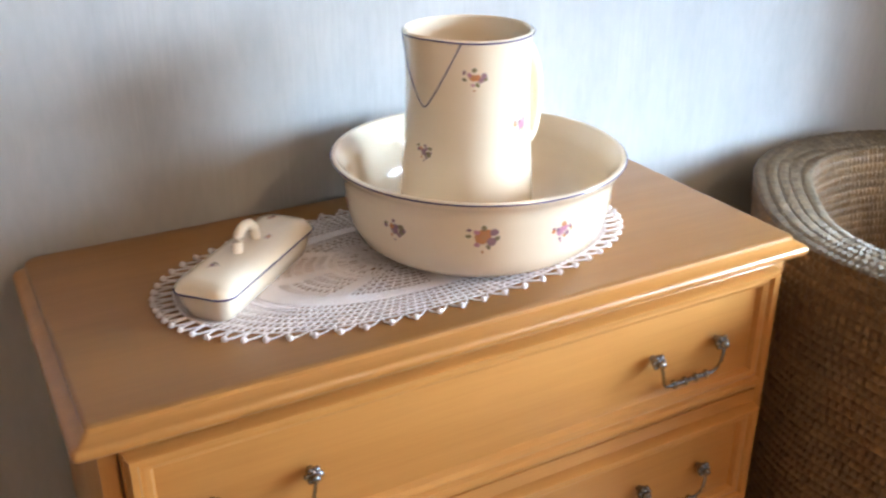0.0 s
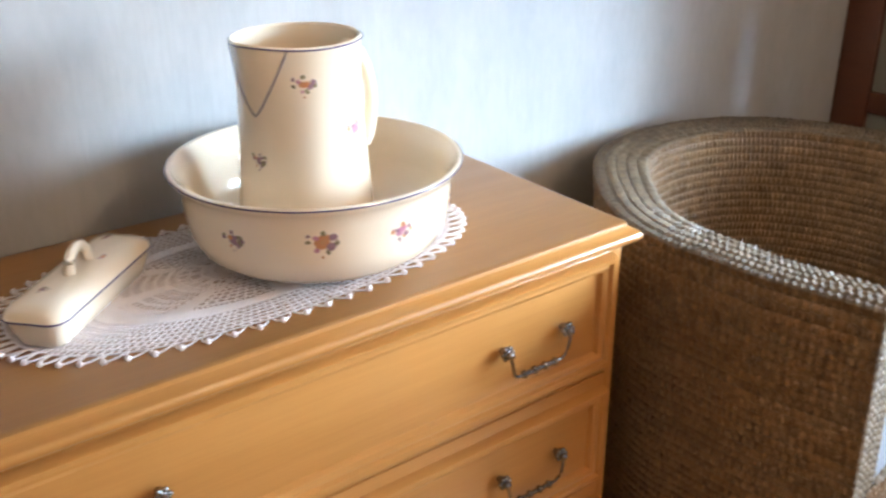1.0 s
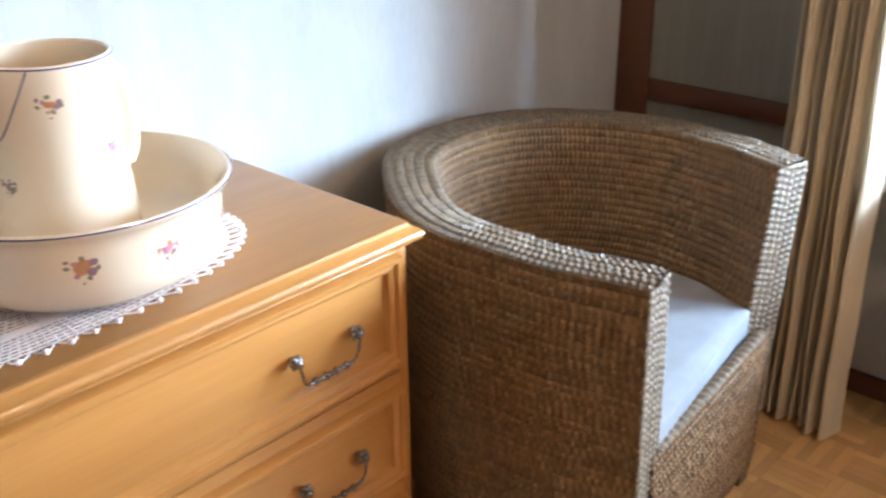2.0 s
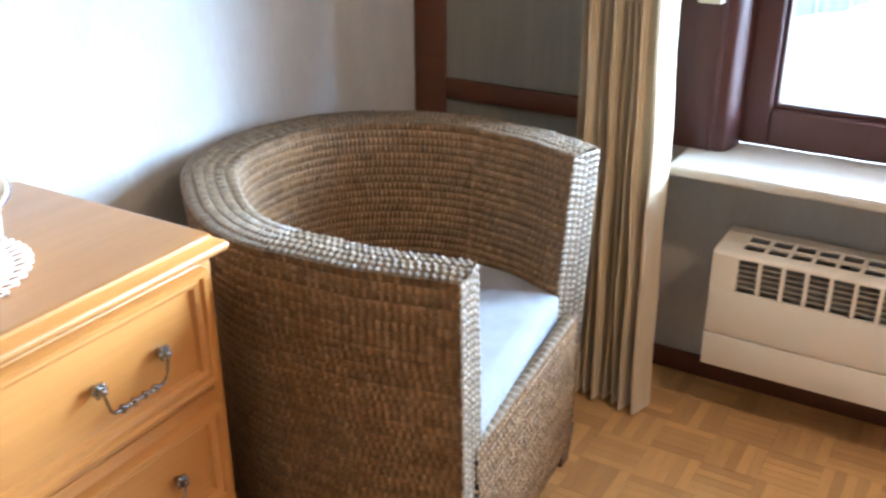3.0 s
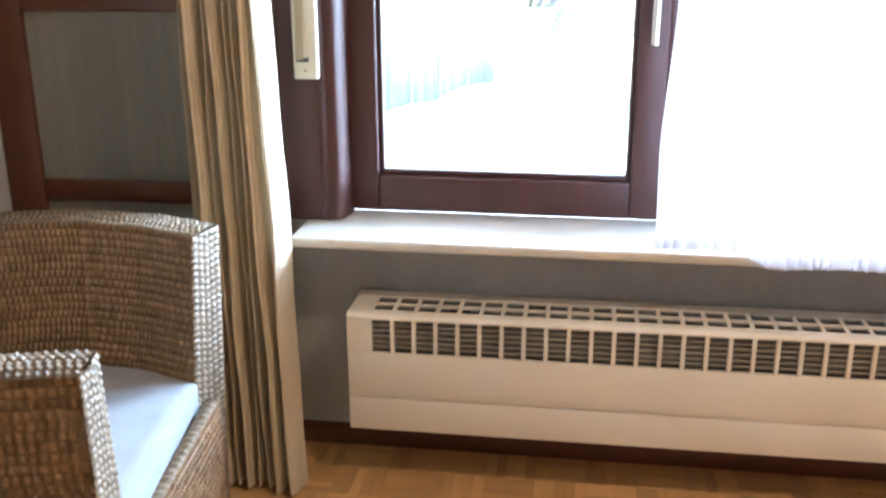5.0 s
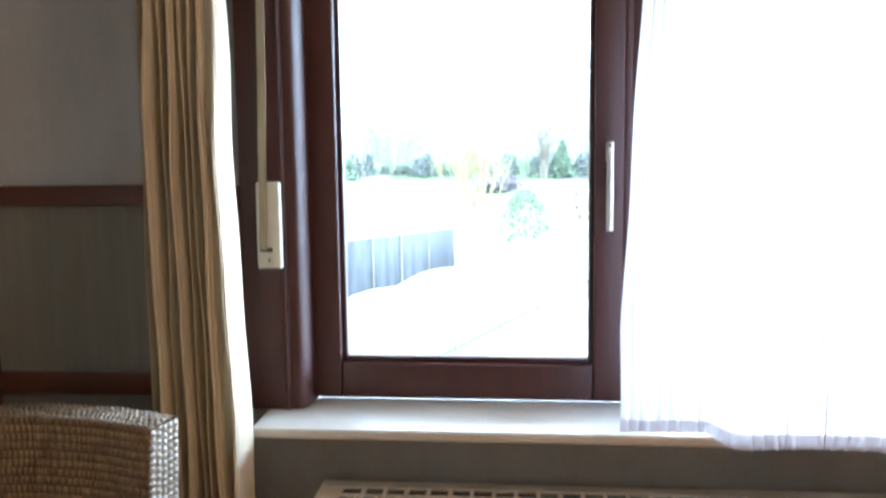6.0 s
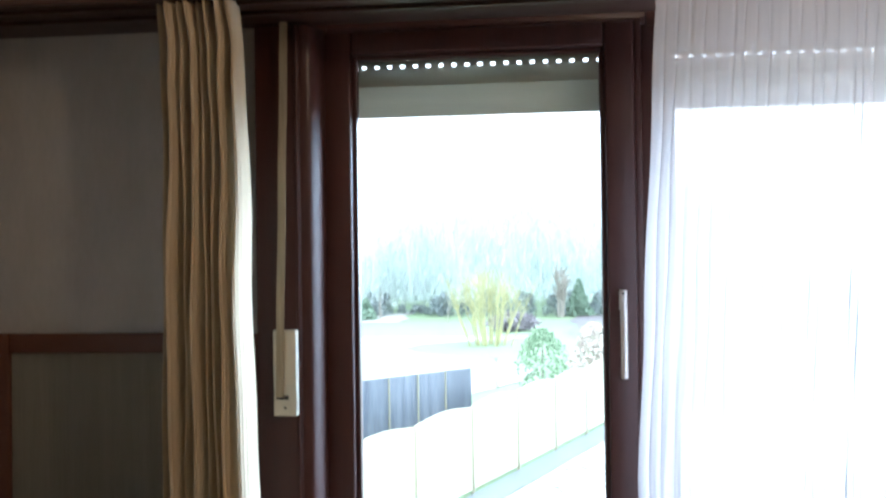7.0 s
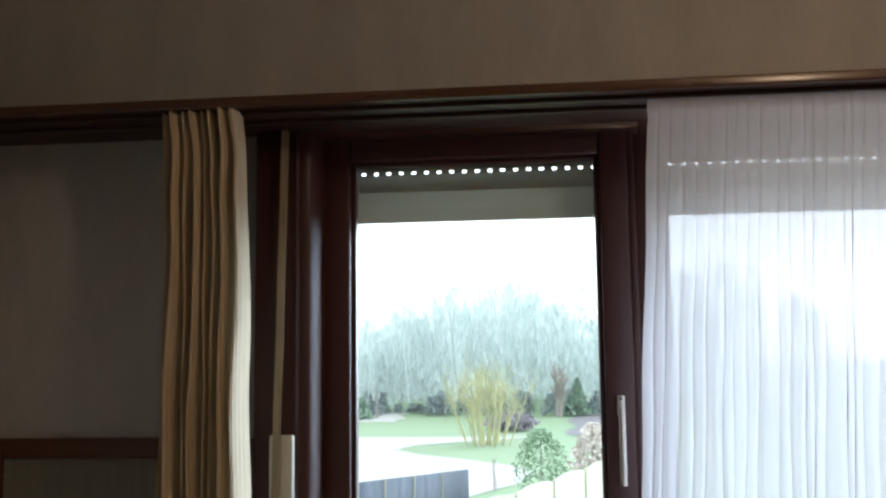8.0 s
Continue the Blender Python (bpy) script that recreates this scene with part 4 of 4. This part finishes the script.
for lx, ly in ((1.866, 0.688), (1.275, 0.635), (1.80, 1.19), (1.36, 1.13)):
    lg = grid_bm(lambda i, j: Vector((lx + (-1, 1, 1, -1)[j] * (0.019 + 0.007 * i), ly + (-1, -1, 1, 1)[j] * (0.019 + 0.007 * i), 0.0005 + 0.1 * i)), 2, 4, close_v=True)
    bmesh.ops.holes_fill(lg, edges=lg.edges)
    part("leg", lg, LEG_WOOD, chair, "short tapered dark wooden leg", smooth=False)


def cushion_bm():
    """A loose pad that fills the tub: round at the back, straight in front, with soft edges and a slight crown."""
    def outline(ins):
        pts = []
        for k in range(64):
            s = TLEN * k / 63
            p = tub(s, wall_thick(s, 0.44) - 0.006 + max(ins, 0) * 0.4, 0.44)
            f = front_at(p.x, 0).y + 0.006 + ins
            pts.append(Vector((p.x, max(p.y, f))))
        return pts
    layers = [(0.006, 0.400), (-0.004, 0.408), (-0.006, 0.428), (-0.004, 0.446), (0.004, 0.457), (0.016, 0.462), (0.06, 0.465), (0.14, 0.467)]
    loops = [outline(q[0]) for q in layers]
    bm = grid_bm(lambda i, j: Vector((loops[i][j].x, loops[i][j].y, layers[i][1] + 0.0012 * math.sin(0.7 * j + i))), len(layers), 64, close_v=True)
    bm.verts.ensure_lookup_table()
    bm.faces.new([bm.verts[(len(layers) - 1) * 64 + j] for j in range(64)])
    bm.faces.new([bm.verts[j] for j in range(64)][::-1])
    return bm


cs = thing("seat_cushion", (1.58, 0.9, 0.43), "pale grey cotton seat cushion in the tub chair", "cushion")
part("pad", cushion_bm(), CUSHION, cs)

# ---- outside: the garden seen from the upper floor ----
GROUND = -3.6
single("ground", grid_bm(lambda i, j: Vector((3.2 + 46 * i if i < 3 else 900 * (i - 2), -700 + 1400 * j / 6, GROUND)), 5, 7), GRASS, "pale green winter lawn", "lawn", kind="structure")
pv = bmesh.new()
grid_bm(lambda i, j: Vector((34 + 30 * i / 10, 16 - (12 + 4 * math.sin(i * 0.7)) * j + 1.5 * math.sin(i), GROUND + 0.03)), 11, 2, bm=pv)
single("driveway", pv, PAVING, "pale gravelled yard beyond the fence", "yard", kind="structure")
single("pavement", grid_bm(lambda i, j: Vector((14.5 + 2.6 * i, (3.93 - 0.945 * i) - 0.78 * j, GROUND + 0.04)), 8, 2), CONCRETE, "grey concrete path along the fence", "path", kind="structure")
single("gravel_bed", grid_bm(lambda i, j: Vector((14.5 + 2.6 * i, (3.15 - 0.945 * i) - 6 * j, GROUND + 0.02)), 8, 2), GRAVEL, "pale gravel bed beside the path", "gravel bed", kind="structure")
gv = bmesh.new()
rnd = random.Random(8)
for k in range(900):
    t, w = rnd.uniform(0, 6.5), rnd.uniform(0.15, 5)
    c = Vector((14.5 + 2.6 * t, 3.15 - 0.945 * t - w, GROUND + 0.04))
    r = rnd.uniform(0.06, 0.16)
    vs = [gv.verts.new(c + Vector((r * math.cos(a), r * math.sin(a) * 0.8, rnd.uniform(0, 0.04)))) for a in (0.2, 1.5, 2.8, 4.1, 5.3)]
    tp = gv.verts.new(c + Vector((0, 0, r * 0.6)))
    for q in range(5):
        gv.faces.new((vs[q], vs[(q + 1) % 5], tp))
single("gravel", gv, GRAVEL, "bed of large white stones", "gravel", kind="stuff")

single("far_drive", grid_bm(lambda i, j: Vector((80 + 2.6 * i, 12.8 + 0.25 * i + 9 * j + 0.5 * math.sin(2.1 * i), GROUND + 0.03)), 7, 2), PAVING, "pale gravel drive by the lawn", "drive", kind="structure")
single("soil_bed", grid_bm(lambda i, j: Vector((65 + 2.6 * i, -1.1 + 0.4 * math.sin(1.3 * i) - 0.6 * i / 9 - 7 * j, GROUND + 0.03)), 10, 2), SOIL, "dark bare soil bed beside the lawn", "flower bed", kind="structure")

fence = thing("garden_fence", (22, 1.2, GROUND), "pale wooden garden fence of arched panels", "fence")
for k in range(7):
    x0, x1 = 15.85 + 2.42 * k, 18.27 + 2.42 * k
    y0, y1 = 3.95 - 0.3636 * (x0 - 14.6), 3.95 - 0.3636 * (x1 - 14.6)
    pb = bmesh.new()
    nn = 12
    dx, dy = (x1 - x0), (y1 - y0)
    ln = math.hypot(dx, dy)

    def panel_pt(i, j):
        t = i / nn
        top = -1.80 + 0.13 * math.sin(math.pi * (0.12 + 0.76 * t)) ** 1.3 + 0.012 * k
        side = (0.0, 0.0, 0.05, 0.05)[j]
        return Vector((x0 + dx * (0.014 + 0.972 * t) - dy / ln * side, y0 + dy * (0.014 + 0.972 * t) + dx / ln * side, (GROUND + 0.1, top, top, GROUND + 0.1)[j]))
    grid_bm(panel_pt, nn + 1, 4, close_v=True, bm=pb)
    part("fence_panel", pb, FENCE_WOOD, fence, smooth=False)
    part("fence_post", box_bm((x0 - 0.04, y0 - 0.03, GROUND), (x0 + 0.04, y0 + 0.05, -1.76 + 0.012 * k), 0.01), FENCE_WOOD, fence)
wall2 = thing("sheet_fence", (23, 3.4, GROUND), "dark slate-blue sheet screen behind the fence", "fence")
for k in range(7):
    a, b = Vector((24.6 - 0.70 * k, 2.10 + 0.59 * k)), Vector((23.92 - 0.70 * k, 2.673 + 0.59 * k))
    sb = bmesh.new()
    grid_bm(lambda i, j: Vector((a.x + (b.x - a.x) * i / 14 + (0.02 if j > 1 else 0), a.y + (b.y - a.y) * i / 14, (GROUND, -1.33, -1.33, GROUND)[j])), 15, 4, close_v=True, bm=sb)
    part("sheet", sb, SHEET, wall2, smooth=False)
    part("sheet_post", box_bm((b.x - 0.03, b.y - 0.008, GROUND), (b.x + 0.03, b.y + 0.022, -1.31)), FENCE_WOOD, wall2, "pale narrow post")


def branchy(name, base, height, spread, stems, material, label, category, seed, twigs=7, thick=0.05, lean=0.5):
    """A leafless shrub or tree: tapered stems that fork into thinner twigs."""
    rnd = random.Random(seed)
    t = thing(name, base, label, category)
    bm, tw = bmesh.new(), bmesh.new()
    for k in range(stems):
        a = rnd.uniform(0, 6.28)
        d = Vector((math.cos(a), math.sin(a), 0)) * spread * rnd.uniform(0.15, 1)
        h = height * rnd.uniform(0.6, 1)
        pts = [Vector(base) + d * 0.45 + d * 0.55 * (q / 5) ** (1 + lean) + Vector((rnd.uniform(-.05, .05), rnd.uniform(-.05, .05), 0)) * q + Vector((0, 0, h * q / 5)) for q in range(6)]
        tube(bm, pts, lambda q: thick * (1 - 0.85 * q), 5)
        for w in range(twigs):
            q = rnd.uniform(0.35, 0.95)
            i = int(q * 5)
            p = pts[i].lerp(pts[min(i + 1, 5)], q * 5 - i)
            e = p + Vector((rnd.uniform(-1, 1), rnd.uniform(-1, 1), rnd.uniform(0.4, 1.6))) * spread * 0.28
            tube(tw, [p, p.lerp(e, 0.5) + Vector((0, 0, 0.05 * spread)), e], lambda q: thick * 0.4 * (1 - 0.7 * q), 4)
    part("trunk", bm, material, t)
    part("twigs", tw, material, t)
    return t


def leafy(name, base, rx, ry, height, n, size, material, label, category, seed, cone=False):
    """A bush or conifer: a short trunk and a crown of many small leaf clumps with an uneven outline."""
    rnd = random.Random(seed)
    t = thing(name, base, label, category)
    part("trunk", tube(bmesh.new(), [Vector(base), Vector(base) + Vector((0, 0, height * 0.8))], lambda q: 0.05 * height * 0.4 * (1 - 0.8 * q) + 0.01, 6), BARK, t)
    bm = bmesh.new()
    for k in range(n):
        z = rnd.random() ** (1.3 if cone else 0.8)
        w = (1 - z) ** 0.9 if cone else math.sin(math.pi * (0.12 + 0.86 * z)) ** 0.6
        a, r = rnd.uniform(0, 6.28), rnd.uniform(0.25, 1) ** 0.5 * rnd.uniform(0.8, 1.15)
        c = Vector(base) + Vector((rx * w * r * math.cos(a), ry * w * r * math.sin(a), height * (0.06 + 0.94 * z)))
        for q in range(3):
            d1 = Vector((rnd.uniform(-1, 1), rnd.uniform(-1, 1), rnd.uniform(-1, 1))).normalized() * size * rnd.uniform(0.6, 1.3)
            d2 = Vector((rnd.uniform(-1, 1), rnd.uniform(-1, 1), rnd.uniform(-1, 1))).normalized() * size * rnd.uniform(0.4, 0.9)
            bm.faces.new([bm.verts.new(p) for p in (c - d1, c + d2, c + d1, c - d2)])
    part("crown", bm, material, t, smooth=False)
    return t


branchy("golden_shrub", (58, 3.85, GROUND), 4.7, 3.3, 30, GOLD_TWIG, "leafless shrub with golden-yellow upright twigs", "shrub", 4, 12, 0.055, 0.1)
leafy("heather_bush", (70, 3.0, GROUND), 2.0, 1.9, 1.3, 900, 0.16, HEATHER, "low purplish heather clump on the lawn", "bush", 31)
leafy("green_bush", (34, 0.42, GROUND), 1.0, 0.95, 2.6, 1500, 0.055, SHRUB, "loose green evergreen bush behind the fence", "bush", 5)
leafy("blossom_bush", (31, -1.25, GROUND), 0.75, 0.75, 2.95, 900, 0.10, BLOSSOM, "pale blossoming bush behind the fence", "bush", 6)
branchy("thin_sapling", (38, 2.2, GROUND), 1.9, 0.35, 4, BARK, "thin bare sapling behind the fence", "tree", 14, 8, 0.02)
leafy("small_conifer", (88, -2.2, GROUND), 1.25, 1.25, 3.3, 700, 0.22, CONIFER, "small dark green conifer at the lawn's edge", "tree", 7, True)
leafy("small_conifer", (84, 16.6, GROUND), 1.0, 1.0, 1.8, 300, 0.25, CONIFER, "small dark green conifer at the lawn's edge", "tree", 17, True)
branchy("bare_tree", (87, -0.5, GROUND), 5.6, 2.3, 5, BARK, "bare winter tree with pale forked trunk", "tree", 9, 30, 0.13, 1.1)
branchy("young_tree", (80, 8.85, GROUND), 3.1, 0.35, 2, BARK, "thin staked young tree on the lawn", "tree", 10, 6, 0.05)
branchy("young_tree", (86, 15.7, GROUND), 3.4, 0.3, 2, BARK, "thin staked young tree on the lawn", "tree", 12, 6, 0.06)

rnd = random.Random(21)
wv, wf = [], []


def wisp(p, length, width, up):
    """One thin upright blade of twig haze."""
    d1 = Vector((rnd.uniform(-1, 1), rnd.uniform(-1, 1), rnd.uniform(*up))).normalized() * length
    d2 = Vector((rnd.uniform(-1, 1), rnd.uniform(-1, 1), rnd.uniform(-.3, .3))).normalized() * width
    k = len(wv)
    wv.extend(tuple(v) for v in (p - d1, p + d2, p + d1, p - d2))
    wf.append((k, k + 1, k + 2, k + 3))


for k in range(430):
    x, y = rnd.uniform(90, 150), rnd.gauss(7, 22)
    h = rnd.uniform(7.5, 13.5) + 2.2 * math.sin(y * 0.23) + (x - 92) * 0.06
    base = Vector((x, y, GROUND))
    lean = Vector((rnd.uniform(-.5, .5), rnd.uniform(-.5, .5), h))
    wisp(base + lean * 0.45, h * 0.45, 0.10, (8, 14))
    for q in range(320):
        z = rnd.uniform(0.12, 1.0)
        w = 2.1 * math.sin(math.pi * (0.22 + 0.74 * z))
        wisp(base + lean * z + Vector((rnd.gauss(0, w * 0.6), rnd.gauss(0, w * 0.6), 0)), rnd.uniform(0.3, 1.0), rnd.uniform(0.012, 0.045), (0.4, 2.6))
# the mist over these trees is only their pale material colour
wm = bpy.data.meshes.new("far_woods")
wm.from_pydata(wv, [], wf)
wm.materials.append(HAZED_WOODS)
tagged(new("far_woods", wm), "belt of bare and evergreen trees, pale with haze put into their colour", "woods", kind="stuff")

wv, wf = [], []
for k in range(32):
    cx, cy, wide, tall = rnd.uniform(88, 94), -9 + 1.04 * k + rnd.uniform(-0.9, 0.9), rnd.uniform(0.6, 1.5), rnd.uniform(0.7, 2.3)
    for q in range(int(260 * wide * tall / 1.6)):
        h, a = rnd.random(), rnd.uniform(0, 6.28)
        r = wide * rnd.random() ** 0.5 * (1 - 0.6 * h)
        wisp(Vector((cx + r * math.cos(a), cy + r * math.sin(a), GROUND + 0.1 + tall * h)), rnd.uniform(0.12, 0.34), rnd.uniform(0.05, 0.12), (-0.6, 1.5))
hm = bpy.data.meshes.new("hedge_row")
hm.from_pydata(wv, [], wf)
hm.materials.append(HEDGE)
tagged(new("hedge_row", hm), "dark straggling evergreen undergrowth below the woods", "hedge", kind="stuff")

# ---- parquet fingers, laid in squares of five with turning direction ----
SQ, FW, PH = 0.125, 0.025, 0.0062


def finger(l, w):
    return box_bm((-l / 2 + 0.0002, -w / 2 + 0.0002, -PH), (l / 2 - 0.0002, w / 2 - 0.0002, 0), 0.0006, 1)


along, across = (mesh_object("floor_strip", finger(*d), PARQUET, False) for d in ((SQ, FW), (FW, SQ)))
meshes = {True: along.data, False: across.data}
bpy.data.objects.remove(along)
bpy.data.objects.remove(across)
verts, faces = [], []
rnd = random.Random(77)
nx, ny = int((EAST - WEST) / SQ) + 1, int((NORTH - SOUTH) / SQ) + 1
for i in range(nx):
    for j in range(ny):
        turn = (i + j) % 2 == 0
        cx, cy = EAST - SQ * (i + 0.5), NORTH - SQ * (j + 0.5)
        near = cx > 1.52 and -0.38 < cy < 0.66
        for k in range(5):
            o = (k - 2) * FW
            x, y = (cx, cy + o) if turn else (cx + o, cy)
            z = rnd.uniform(-0.0004, 0.0)
            if near:
                ob = new("floor_strip", meshes[turn])
                ob.location, ob.parent = (x, y, z), floor
            else:
                hx, hy = ((SQ if turn else FW) / 2 - 0.0002), ((FW if turn else SQ) / 2 - 0.0002)
                b = len(verts)
                verts += [(x - hx, y - hy, z), (x + hx, y - hy, z), (x + hx, y + hy, z), (x - hx, y + hy, z), (x - hx, y - hy, -PH), (x + hx, y - hy, -PH), (x + hx, y + hy, -PH), (x - hx, y + hy, -PH)]
                faces += [(b, b + 1, b + 2, b + 3), (b, b + 4, b + 5, b + 1), (b + 1, b + 5, b + 6, b + 2), (b + 2, b + 6, b + 7, b + 3), (b + 3, b + 7, b + 4, b)]
me = bpy.data.meshes.new("parquet")
me.from_pydata(verts, [], faces)
me.materials.append(PARQUET)
rest = new("parquet", me)
rest.parent = floor
tagged(rest, kind="stuff")
